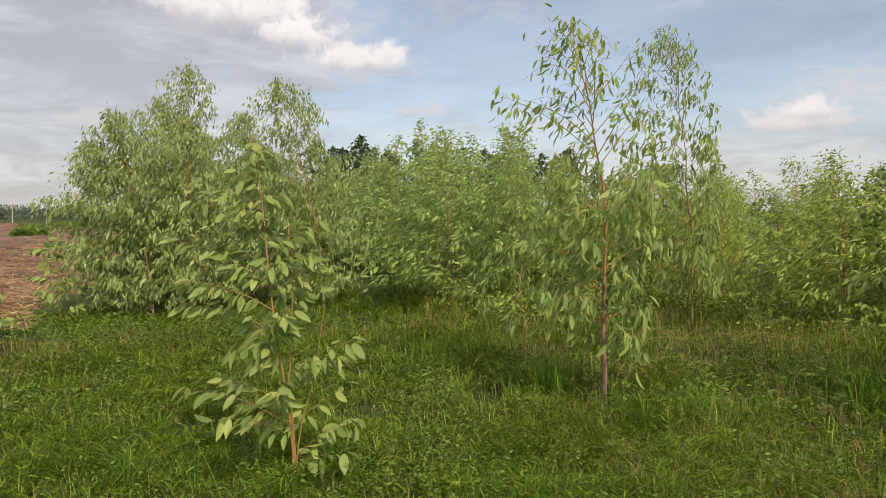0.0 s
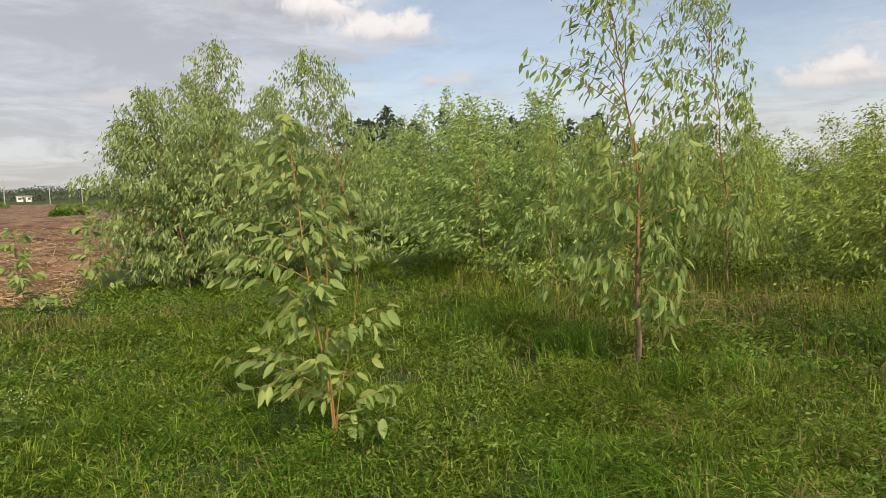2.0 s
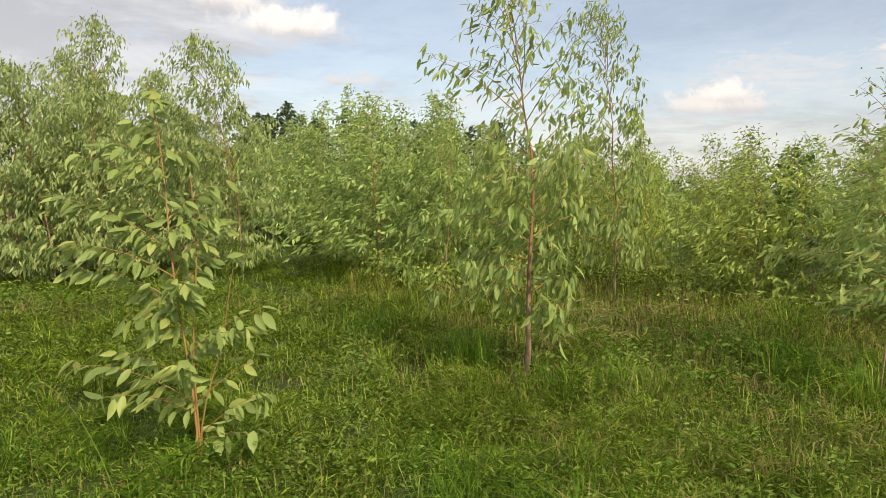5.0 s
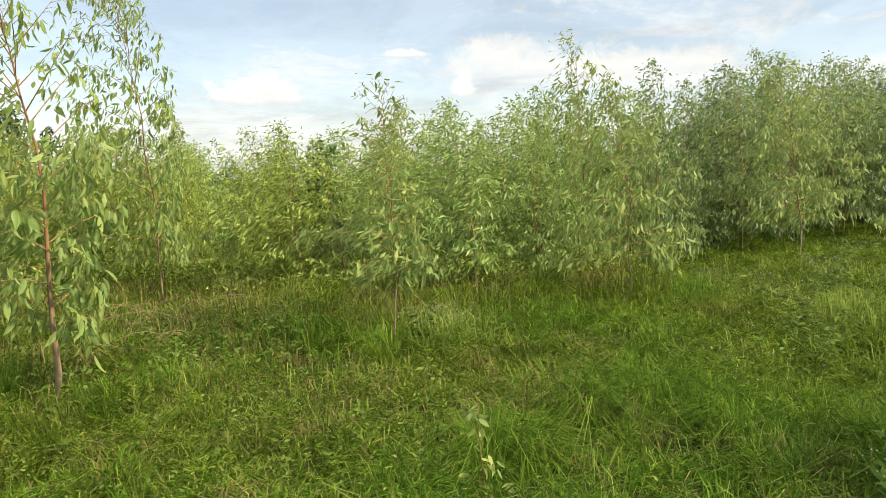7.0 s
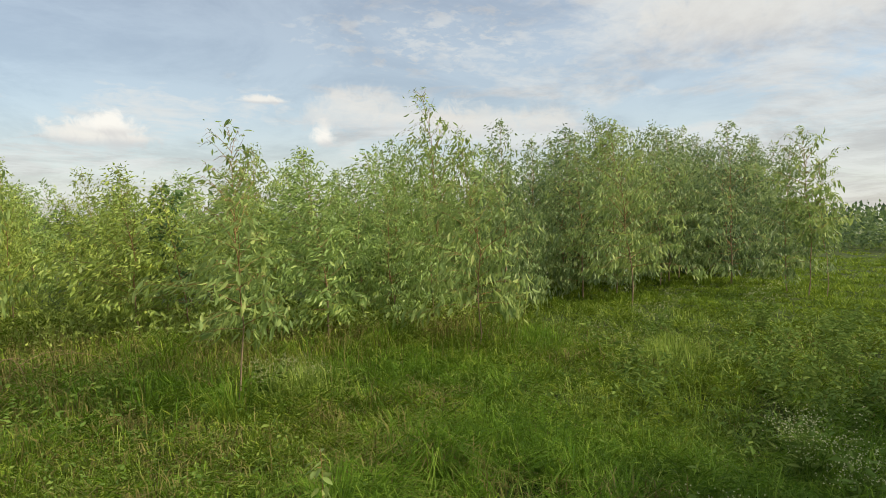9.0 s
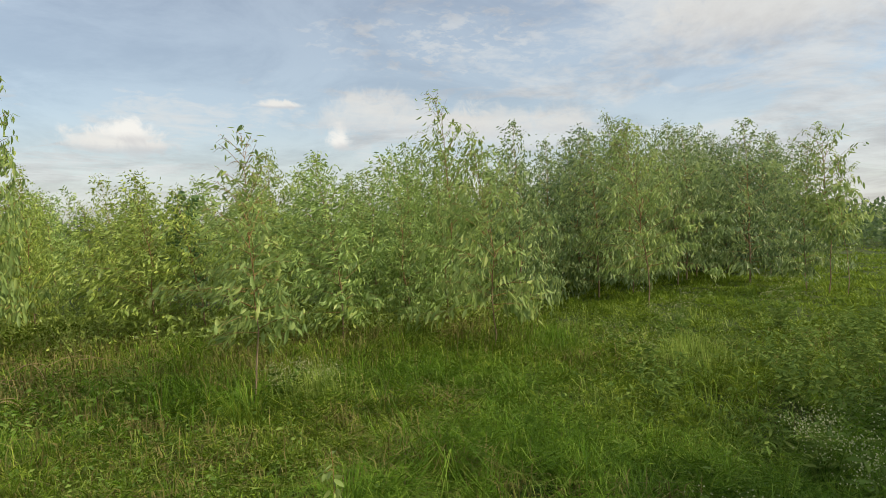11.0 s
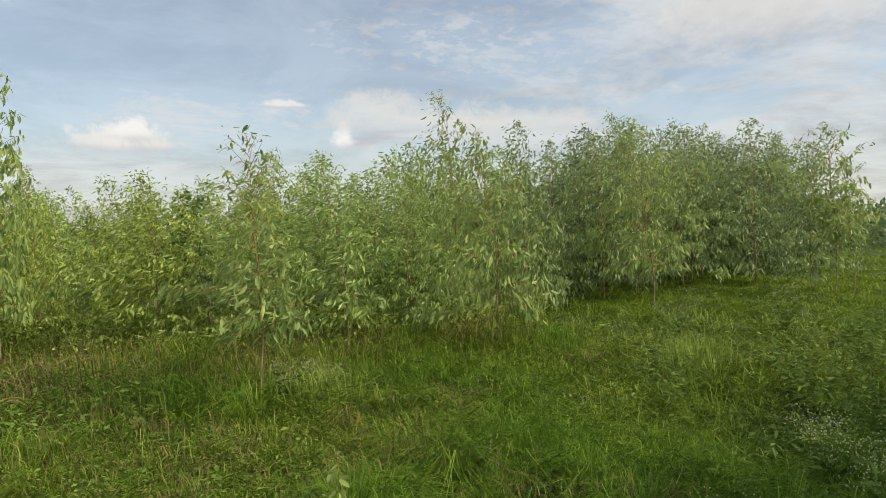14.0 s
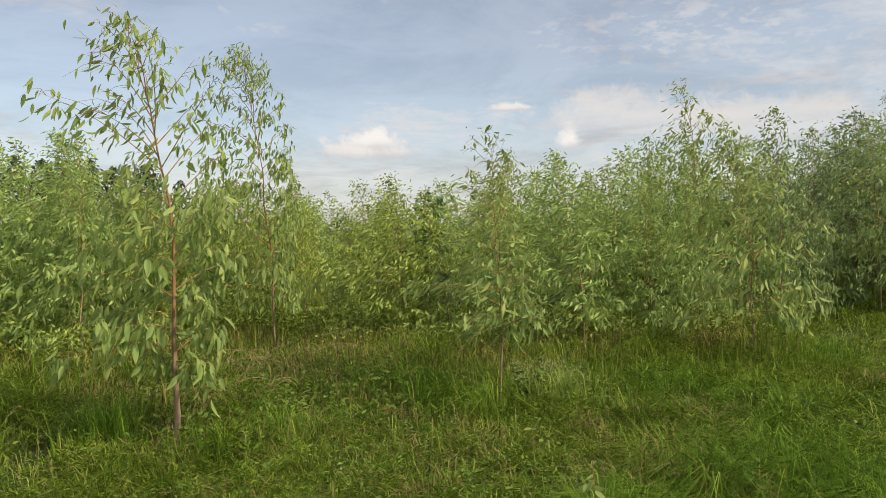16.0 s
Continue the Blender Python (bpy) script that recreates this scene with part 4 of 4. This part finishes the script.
    rough = 0.30 * np.exp(-((d - edge - 0.3) / 1.4) ** 2) / (1 + np.exp(-(b - 8) / 3)) / (1 + np.exp((b - 57) / 3))
    lawn = 1 - 0.45 / (1 + np.exp(-(b - 60) / 3)) / (1 + np.exp(-(d - 7.5) / 0.8))
    clumps = 0.6 + 0.8 * lattice(x, y, 0.42, 33) ** 1.3
    return np.minimum(0.34, lawn * clumps * ((1 - 0.5 * track) * (0.06 + 0.05 * long + 0.09 * lattice(x, y, 0.8, 1) * (0.4 + long) + 0.15 * lattice(x, y, 0.16, 2) ** 2.2) + rough))


def tufts(seed, r0, r1, per, each, b0, b1):
    """Feet of blades gathered in tufts: place, the way each leans, and how tall its tuft is."""
    x, y, r = scatter(seed, r0, r1, per * 1.4, b0, b1)
    count = (each * r.uniform(0.4, 1.6, len(x))).astype(int)
    k = np.repeat(np.arange(len(x)), count)
    a = r.uniform(0, 2 * np.pi, len(k))
    off = np.abs(r.normal(0, 0.034 + 0.004 * np.hypot(x, y)[k]))
    lush = r.uniform(0.55, 1.5, len(x))[k]
    return x[k] + off * np.cos(a), y[k] + off * np.sin(a), a + r.normal(0, 0.6, len(k)), lush, r


def swards(x, y, r):
    """Which blades are lush, sunny or plain."""
    lush = lattice(x, y, 1.7, 5) + 0.25 * np.tanh((x - 2.5) * 0.6) + r.normal(0, 0.12, len(x))
    lush -= 0.5 * (np.hypot(x, y) > np.interp(np.degrees(np.arctan2(x, y)), *zip(*FRONT_EDGE)) - 1.8)
    sunny = (np.degrees(np.arctan2(x, y)) + r.normal(0, 2.5, len(x)) > 56) & (np.hypot(x, y) + r.normal(0, 0.6, len(x)) > 6.3)
    sunny |= np.exp(-((x + 0.1 + 0.13 * (y - 3.0)) / 0.42) ** 2) + r.normal(0, 0.12, len(x)) > 0.62
    return (((lush > 0.55) & ~sunny, GRASS_LUSH, "lush bright green grass blades"), (sunny, GRASS_SUNNY, "short yellow-green grass on open trodden ground"),
            ((lush <= 0.55) & ~sunny, GRASS, "green meadow grass blades over the ground"))


def lay_grass(x, y, toward, lush_of, r, wide, fine):
    for which, mat, label in swards(x, y, r):
        xs, ys = x[which], y[which]
        n = len(xs)
        if n:
            blades("grass", xs, ys, tallness(xs, ys) * lush_of[which] * r.uniform(0.6, 1.35, n), wide * r.uniform(0.6, 1.4, n), r.uniform(0.4, 1.65, n), r, mat, label, fine, toward=toward[which])


def lay_turf(seed, r0, r1, per, each, size, b0, b1):
    """Short leafy turf in cushions: small blades at every height, pointing out and up."""
    x, y, out, lush_of, r = tufts(seed, r0, r1, per, each, b0, b1)
    for which, mat, label in swards(x, y, r):
        xs, ys = x[which], y[which]
        n = len(xs)
        if n == 0:
            continue
        top = tallness(xs, ys) * lush_of[which] * 0.75
        at = np.stack([xs, ys, rise(xs, ys) + top * r.random(n) ** 0.75], 1)
        way = np.stack([np.cos(out[which]), np.sin(out[which]), r.uniform(-0.35, 1.3, n)], 1)
        L = size * r.uniform(0.55, 1.4, n)
        tagged(new("turf", leaf_cloud("turf", at, way, L, L * 0.06 + 0.0024, r.normal(0, 0.7, n), mat)), label, "grass", kind="stuff")


for k, (r0, r1, per, each, size, b0, b1) in enumerate(((2.3, 5.0, 84, 44, 0.058, -44, 96), (5.0, 8.5, 36, 44, 0.078, -44, 96), (8.5, 13.0, 12, 34, 0.11, -30, 92))):
    lay_turf(180 + k, r0, r1, per, each, size, b0, b1)

# nearest, farthest, tufts and single blades per square metre, blades in a tuft, width, with a bend, from and to bearing
RINGS = (
    (2.2, 5.0, 50, 1300, 46, 0.0046, True, -44, 96), (5.0, 8.5, 21, 560, 44, 0.007, True, -44, 96), (8.5, 13.0, 13, 380, 44, 0.0115, False, -44, 96),
    (13.0, 20.0, 5, 180, 30, 0.021, False, -26, 6), (13.0, 20.0, 16, 850, 30, 0.03, False, 52, 96), (20.0, 34.0, 2, 60, 26, 0.034, False, -20, 4), (20.0, 34.0, 5, 240, 26, 0.05, False, 64, 96),
    (34.0, 70.0, 0.4, 8, 20, 0.08, False, 64, 100), (0.0, 2.2, 0, 900, 1, 0.010, False, -180, 180), (2.2, 9.0, 0, 650, 1, 0.014, False, 96, 316), (9.0, 18.0, 0, 110, 1, 0.025, False, 96, 316),
)
for k, (r0, r1, per, single, each, wide, fine, b0, b1) in enumerate(RINGS):
    x, y, r = scatter(120 + k, r0, r1, single, b0, b1)
    lay_grass(x, y, r.uniform(0, 2 * np.pi, len(x)), np.full(len(x), 0.7 if per else 1.0), r, wide, fine)
    if per:
        x, y, toward, lush_of, r = tufts(100 + k, r0, r1, per, each, b0, b1)
        lay_grass(x, y, toward, lush_of, r, wide, fine)


def dry_grass():
    """Bleached and trampled blades in patches."""
    x, y, r = scatter(130, 2.2, 10.0, 950, -44, 96)
    patch = lattice(x, y, 1.1, 9) + 0.12 * np.tanh(x - 0.5) - 0.25 / (1 + np.exp(-(np.degrees(np.arctan2(x, y)) - 58) / 4))
    for px, py, size, much in ((2.15, 4.5, 0.9, 0.5), (3.6, 7.6, 1.8, 0.6), (2.3, 3.4, 0.8, 0.35), (0.3, 4.2, 0.7, 0.3), (2.9, 6.0, 1.0, 0.3), (4.6, 3.3, 0.5, 0.1), (5.3, 6.2, 1.2, 0.25)):
        patch += much * np.exp(-((x - px) ** 2 + (y - py) ** 2) / size ** 2)
    keep = patch + r.normal(0, 0.09, len(x)) > 0.68
    x, y = x[keep], y[keep]
    n = len(x)
    blades("dry_grass", x, y, tallness(x, y) * r.uniform(0.6, 1.5, n), 0.005 * r.uniform(0.6, 1.5, n) + 0.0006 * np.hypot(x, y), r.uniform(0.4, 1.15, n), r, GRASS_DRY, "dry bleached brown grass blades in patches")


dry_grass()


def field_weeds():
    """Thin weeds and stubble on the near part of the ploughed land."""
    r = np.random.default_rng(135)
    n = 5200
    y = 8.7 + 9.0 * r.random(n) ** 1.7
    x = edge_of_field(y) - 0.1 - 7.0 * r.random(n) ** 1.3
    tall, lean = r.uniform(0.04, 0.16, n), r.uniform(0.3, 1.5, n)
    green = lattice(x, y, 0.9, 37) + r.normal(0, 0.15, n) > 0.62
    for which, mat, label in ((green, HERB, "thin green weeds on the ploughed soil"), (~green, STRAW, "pale stubble standing in the ploughed soil")):
        blades("field_weeds", x[which], y[which], tall[which], np.full(which.sum(), 0.012), lean[which], r, mat, label, False, lift=0.06, category="weeds")


field_weeds()


def tall_stalks():
    """Long seeding grass between and before the trees."""
    x, y, r = scatter(140, 3.0, 13.0, 240, -8, 75)
    b = np.degrees(np.arctan2(x, y))
    d = np.hypot(x, y)
    edge = np.interp(b, *zip(*FRONT_EDGE))
    want = np.exp(-((d - edge + 1.0) / 2.2) ** 2) * (0.35 + lattice(x, y, 1.3, 21)) * (b < 62)
    keep = r.random(len(x)) < want
    x, y = x[keep], y[keep]
    n = len(x)
    blades("tall_grass", x, y, r.uniform(0.22, 0.5, n), 0.003 + 0.0005 * np.hypot(x, y), r.uniform(0.15, 0.75, n), r, GRASS, "long seeding grass stalks among the trees")
    pick = r.random(n) < 0.35
    blades("seed_stalks", x[pick] + 0.03, y[pick], r.uniform(0.28, 0.58, pick.sum()), 0.0025 + 0.0004 * np.hypot(x[pick], y[pick]), r.uniform(0.2, 0.8, pick.sum()), r, GRASS_DRY, "thin straw-coloured seed stalks among long grass")


tall_stalks()


def long_blades():
    """Single longer blades that stand out of the turf and catch the light."""
    for seed, r0, r1, per, wide in ((150, 0.5, 6.0, 260, 0.005), (151, 6.0, 12.0, 120, 0.0085)):
        x, y, r = scatter(seed, r0, r1, per)
        n = len(x)
        blades("long_grass", x, y, r.uniform(0.13, 0.30, n) * (0.6 + 0.4 / (1 + np.exp(-(x + 0.35 * y - 1.2) * 1.6))), wide * r.uniform(0.7, 1.4, n), r.uniform(0.4, 1.5, n), r, BLADE_PALE, "long pale green grass blades above the turf")


long_blades()


def undergrowth():
    """Leafy weeds and suckers between the stems of the front rows."""
    x, y, r = scatter(160, 6.5, 17.0, 70, -7, 62)
    d, b = np.hypot(x, y), np.degrees(np.arctan2(x, y))
    edge = np.interp(b, *zip(*FRONT_EDGE))
    keep = (d > edge - 1.3 + 0.9 * lattice(x, y, 1.1, 41)) & (d < edge + 3)
    x, y = np.repeat(x[keep], 16), np.repeat(y[keep], 16)
    n = len(x)
    top = 0.2 + 0.6 * lattice(x, y, 0.9, 42) ** 1.5
    at = np.stack([x + r.normal(0, 0.16, n), y + r.normal(0, 0.16, n), rise(x, y) + 0.04 + top * r.random(n) ** 0.8], 1)
    way = r.normal(0, 1, (n, 3)) + np.array((-0.3, 0.1, -0.2))
    L = r.uniform(0.045, 0.085, n)
    tagged(new("undergrowth", leaf_cloud("undergrowth", at, way, L, L * 0.36, r.uniform(0, 6.28, n), LEAF_WARM)), "leafy undergrowth between the young trees", "weeds", kind="stuff")


undergrowth()


def grass_tuft(x, y, seed, tall, count, label, mat=GRASS_LUSH, spread=0.16):
    r = np.random.default_rng(seed)
    a, d = r.uniform(0, 6.28, count), np.abs(r.normal(0, spread, count))
    return blades("grass_tuft", x + d * np.cos(a), y + d * np.sin(a), tall * r.uniform(0.5, 1.2, count), np.full(count, 0.008) * r.uniform(0.6, 1.3, count),
                  r.uniform(0.2, 1.0, count), r, mat, label)


for k, (x, y, tall, count, spread) in enumerate(((1.45, 4.75, 0.38, 500, 0.22), (0.85, 5.6, 0.42, 420, 0.22), (1.9, 4.9, 0.34, 420, 0.2), (4.0, 4.2, 0.45, 380, 0.2), (3.3, 5.0, 0.4, 380, 0.25),
                                                 (6.75, 1.95, 0.5, 150, 0.3), (7.2, 2.1, 0.45, 120, 0.3), (7.0, 3.6, 0.32, 500, 0.4), (7.8, 4.0, 0.32, 500, 0.4), (0.1, 6.8, 0.4, 400, 0.3))):
    tagged(grass_tuft(x, y, 200 + k, tall, count, "tuft of long green grass standing above the turf", BLADE_PALE if k in (3, 5, 6) else GRASS_LUSH, spread), group="grass tufts")


for k, (x, y, tall) in enumerate(((2.9, 6.7, 0.6), (3.3, 6.6, 0.55), (2.5, 6.3, 0.45), (2.2, 4.4, 0.3), (2.5, 3.6, 0.3))):
    tagged(grass_tuft(x, y, 230 + k, tall * 0.8, 80, "dry straw-coloured grass bent over in a heap", GRASS_DRY, 0.34), group="dry grass heaps")


def flowering_weed(x, y, seed, h, stems, heads, label):
    """A bushy weed with small pale flower heads."""
    r = np.random.default_rng(seed)
    root = new("flowering_weed")
    root.location = (x, y, float(rise(x, y)))
    lines, at, way, tops = [], [], [], []
    s = np.linspace(0, 1, 5)[:, None]
    for _ in range(stems):
        a, L = r.uniform(0, 6.28), h * r.uniform(0.6, 1.1)
        out = np.array((math.cos(a), math.sin(a), 0)) * r.uniform(0.15, 0.6)
        pts = np.array((0, 0, -0.02)) + out * L * s ** 1.3 + np.array((0, 0, 1.0)) * L * s
        lines.append((pts, 0.003 * (1 - 0.7 * s[:, 0])))
        q = r.uniform(0.1, 0.95, 8)
        at.append(np.stack([np.interp(q, s[:, 0], pts[:, k]) for k in range(3)], 1))
        way.append(np.stack([r.normal(0, 1, 8), r.normal(0, 1, 8), r.uniform(-0.3, 0.6, 8)], 1))
        tops.append(pts[-1] + r.normal(0, 0.045, (heads, 3)) * np.array((1, 1, 0.6)))
    v, q = tubes(lines, 4)
    child("stalkwork", raw_mesh("stalkwork", v, [q], WEED, True), root, kind="stuff")
    at, way, tops = np.concatenate(at), np.concatenate(way), np.concatenate(tops)
    L = r.uniform(0.04, 0.10, len(at))
    child("foliage", leaf_cloud("foliage", at, way, L, L * 0.35, r.uniform(0, 6.28, len(at)), WEED), root, kind="stuff")
    n = len(tops)
    tops = np.repeat(tops, 3, 0)
    w = r.normal(0, 1, (n * 3, 3))
    L = np.full(n * 3, 0.0088) * r.uniform(0.7, 1.3, n * 3)
    child("inflorescence", leaf_cloud("inflorescence", tops - unit(w) * 0.005, w, L, L, r.uniform(0, 6.28, n * 3), FLOWER), root, "tiny whitish flower heads", "stuff")
    return tagged(root, label, "weed", group="flowering weeds")


for k, (x, y, h, stems, heads) in enumerate(((3.98, 4.5, 0.38, 30, 15), (4.3, 4.4, 0.34, 24, 14), (3.3, 0.75, 0.32, 14, 6), (4.4, 0.5, 0.5, 34, 13), (4.0, 0.2, 0.42, 26, 12), (6.5, 2.3, 0.5, 10, 8), (8.0, 2.5, 0.72, 22, 16), (9.9, 1.7, 0.8, 24, 16),
                                             (-2.75, 3.75, 0.4, 12, 7), (7.3, 2.9, 0.4, 9, 8))):
    flowering_weed(x, y, 300 + k, h, stems, heads, "bushy green weed with tiny whitish flower heads")


def broad_weeds(name, x0, y0, sx, sy, count, seed, size, label):
    """Low herbs with broad leaves."""
    r = np.random.default_rng(seed)
    x, y = x0 + r.normal(0, sx, count), y0 + r.normal(0, sy, count)
    ok = np.hypot(x, y) > 1.6
    x, y = np.repeat(x[ok], 7), np.repeat(y[ok], 7)
    n = len(x)
    z = r.uniform(0.03, 0.26, n)
    a = r.uniform(0, 6.28, n)
    off = 0.05 + 0.05 * r.random(n)
    at = np.stack([x + off * np.cos(a) * 0.5, y + off * np.sin(a) * 0.5, rise(x, y) + z], 1)
    way = np.stack([np.cos(a), np.sin(a), r.uniform(-0.5, 0.6, n)], 1)
    L = size * r.uniform(0.6, 1.3, n)
    return tagged(new(name, leaf_cloud(name, at, way, L, L * 0.45, r.normal(0, 0.5, n), WEED, fine=size > 0.07)), label, "weeds", kind="stuff")


broad_weeds("low_herbs", -3.4, 5.4, 1.1, 1.2, 300, 401, 0.042, "dark green broad-leaved herbs in the turf")
broad_weeds("low_herbs", -4.9, 8.9, 0.8, 0.7, 130, 402, 0.06, "leafy undergrowth at the foot of the gum row")
broad_weeds("low_herbs", 2.3, 5.6, 0.8, 0.7, 220, 403, 0.055, "dark green broad-leaved herbs in the turf")
broad_weeds("low_herbs", 6.4, 1.2, 1.2, 0.5, 120, 404, 0.05, "dark green broad-leaved herbs in the turf")
broad_weeds("low_herbs", 9.4, 0.7, 0.9, 0.6, 70, 405, 0.07, "dark green broad-leaved herbs in the turf")


def weed_bush(x, y, seed, h, stems, label):
    """An upright leafy weed: bent stalks with narrow leaves all the way up."""
    r = np.random.default_rng(seed)
    root = new("weed_bush")
    root.location = (x, y, float(rise(x, y)))
    s = np.linspace(0, 1, 6)[:, None]
    at, way, size = [], [], []
    for _ in range(stems):
        a, L = r.uniform(0, 6.28), h * r.uniform(0.5, 1.1)
        foot = np.array((r.normal(0, 0.16), r.normal(0, 0.16), -0.02))
        out = np.array((math.cos(a), math.sin(a), 0.0)) * r.uniform(0.15, 0.75)
        pts = foot + out * L * s ** 1.4 + np.array((0, 0, 1.0)) * L * (1.15 * s - 0.15 * s ** 2)
        v, q = tubes([(pts, 0.0035 * (1 - 0.7 * s[:, 0]))], 4)
        child("stalk", raw_mesh("stalk", v, [q], WEED, True), root)
        k = int(16 + 22 * L)
        q = r.uniform(0.15, 1.0, k)
        at.append(np.stack([np.interp(q, s[:, 0], pts[:, j]) for j in range(3)], 1))
        b = r.uniform(0, 6.28, k)
        way.append(np.stack([np.cos(b), np.sin(b), r.uniform(-0.5, 0.7, k)], 1) + 0.4 * out)
        size.append(r.uniform(0.05, 0.11, k) * (1.1 - 0.5 * q))
    at, way, size = np.concatenate(at), np.concatenate(way), np.concatenate(size)
    child("foliage", leaf_cloud("foliage", at, way, size, size * 0.3, r.normal(0, 0.6, len(size)), WEED, fine=True), root, kind="stuff")
    return tagged(root, label, "weed", group="leafy weeds")


for k, (x, y, h, stems) in enumerate(((5.5, 0.45, 0.42, 16), (6.3, 0.85, 0.5, 20), (6.1, 0.1, 0.45, 16), (7.1, 1.2, 0.5, 18), (7.4, 0.5, 0.55, 20), (8.4, 1.2, 0.4, 12), (9.0, 0.6, 0.5, 14), (10.2, 0.9, 0.5, 12),
                                      (11.2, 0.8, 0.5, 12), (5.2, 1.75, 0.34, 14), (6.0, 1.9, 0.38, 14), (8.9, 2.6, 0.45, 14), (11.6, 2.2, 0.5, 14), (4.75, 0.7, 0.32, 12))):
    weed_bush(x, y, 800 + k, h, stems, "leafy dark green weed standing out of the grass")


def arching_stalk(x, y, dx, dy, h, seed):
    """One long seed stalk that bends over."""
    s = np.linspace(0, 1, 12)[:, None]
    r = np.random.default_rng(seed)
    pts = np.array((0, 0, -0.02)) + np.array((dx, dy, 0.0)) * s ** 1.6 + np.array((0, 0, 1.0)) * h * (1.35 * s - 0.35 * s ** 3)
    root = new("seed_stalk")
    root.location = (x, y, float(rise(x, y)))
    v, q = tubes([(pts, 0.0028 * (1 - 0.7 * s[:, 0]))], 5)
    child("stalk", raw_mesh("stalk", v, [q], BLADE_PALE, True), root)
    k = r.uniform(0.75, 1.0, 26)
    at = np.stack([np.interp(k, s[:, 0], pts[:, j]) for j in range(3)], 1)
    way = r.normal(0, 1, (26, 3)) + np.array((dx, dy, -0.6))
    child("seed_head", leaf_cloud("seed_head", at, way, np.full(26, 0.03), np.full(26, 0.006), r.uniform(0, 6, 26), GRASS_DRY), root, kind="stuff")
    return tagged(root, "single pale grass stalk arching over the turf", "grass stalk")


for k, (x, y, dx, dy, h) in enumerate(((-0.95, 2.95, -0.42, 0.25, 0.62), (0.1, 5.0, 0.2, 0.1, 0.5), (1.9, 4.6, -0.15, 0.1, 0.55), (3.2, 3.9, -0.3, 0.1, 0.5), (4.7, 3.0, 0.25, 0.1, 0.45), (6.9, 1.8, -0.4, 0.2, 0.5), (-3.0, 4.2, 0.1, 0.2, 0.5))):
    tagged(arching_stalk(x, y, dx, dy, h, 500 + k), group="grass stalks")

broad_weeds("low_herbs", 1.6, 3.2, 1.3, 0.8, 260, 406, 0.035, "small creeping leaves between the grass blades")


def dry_brush(x, y, seed, reach, h, count, label):
    """Dead stems that have fallen over one another; each stem is a part."""
    r = np.random.default_rng(seed)
    root = new("dry_brush")
    root.location = (x, y, float(rise(x, y)))
    s = np.linspace(0, 1, 9)[:, None]
    for _ in range(count):
        a = r.normal(0.0, 0.5) + (math.pi if r.random() < 0.35 else 0.0)
        L = reach * r.uniform(0.5, 1.1)
        foot = np.array((r.normal(0, 0.25), r.normal(0, 0.2), -0.03))
        top = h * r.uniform(0.4, 1.1)
        pts = foot + np.array((math.cos(a), 0.6 * math.sin(a), 0.0)) * L * s ** 1.3 + np.array((0, 0, 1.0)) * top * (2.6 * s - 2.2 * s ** 2)
        v, q = tubes([(pts, r.uniform(0.003, 0.0055) * (1 - 0.6 * s[:, 0]))], 5)
        child("dead_stem", raw_mesh("dead_stem", v, [q], DEAD_STEM, True), root)
    return tagged(root, label, "dry brush", group="dry brush")


for k, (x, y, reach, h, count) in enumerate(((2.8, 6.8, 1.2, 0.44, 13), (2.1, 5.9, 0.7, 0.36, 9), (3.9, 6.4, 0.8, 0.36, 8), (2.3, 7.2, 0.8, 0.4, 10))):
    dry_brush(x, y, 600 + k, reach, h, count, "fallen dry brown stems arching over the grass")


def herb_patches():
    """Small-leaved herbs that grow in cushions through the turf, with thin dry twiglets between."""
    r = np.random.default_rng(701)
    count = 260
    d, b = np.sqrt(r.uniform(2.6 ** 2, 10.0 ** 2, count)), np.radians(r.uniform(-32, 88, count))
    px, py = d * np.sin(b), d * np.cos(b)
    n = 150
    size = r.uniform(0.12, 0.38, count)
    x = (px[:, None] + r.normal(0, 1, (count, n)) * size[:, None]).ravel()
    y = (py[:, None] + r.normal(0, 1, (count, n)) * size[:, None]).ravel()
    high = np.repeat(r.uniform(0.08, 0.24, count), n)
    ok = (np.hypot(x, y) > 1.7) & (x > edge_of_field(y) + 0.3)
    x, y, high = x[ok], y[ok], high[ok]
    m = len(x)
    at = np.stack([x, y, rise(x, y) + 0.02 + high * r.random(m) ** 0.7], 1)
    a = r.uniform(0, 6.28, m)
    way = np.stack([np.cos(a), np.sin(a), r.uniform(-0.3, 0.9, m)], 1)
    L = r.uniform(0.013, 0.028, m) * (1 + 0.06 * np.hypot(x, y))
    tagged(new("small_herbs", leaf_cloud("small_herbs", at, way, L, L * 0.42, r.uniform(-0.8, 0.8, m), HERB)), "cushions of small-leaved light green herbs in the turf", "weeds", kind="stuff")
    k = r.random(m) < 0.16
    x, y = x[k], y[k]
    blades("dry_twiglets", x, y, r.uniform(0.10, 0.26, len(x)), 0.003 + 0.0004 * np.hypot(x, y), r.uniform(0.2, 1.3, len(x)), r, GRASS_DRY, "thin dry twiglets standing among small herbs", category="dry weeds")


herb_patches()

broad_weeds("low_herbs", -0.05, 5.3, 0.16, 0.9, 150, 407, 0.035, "dark green herbs along a trodden rut")
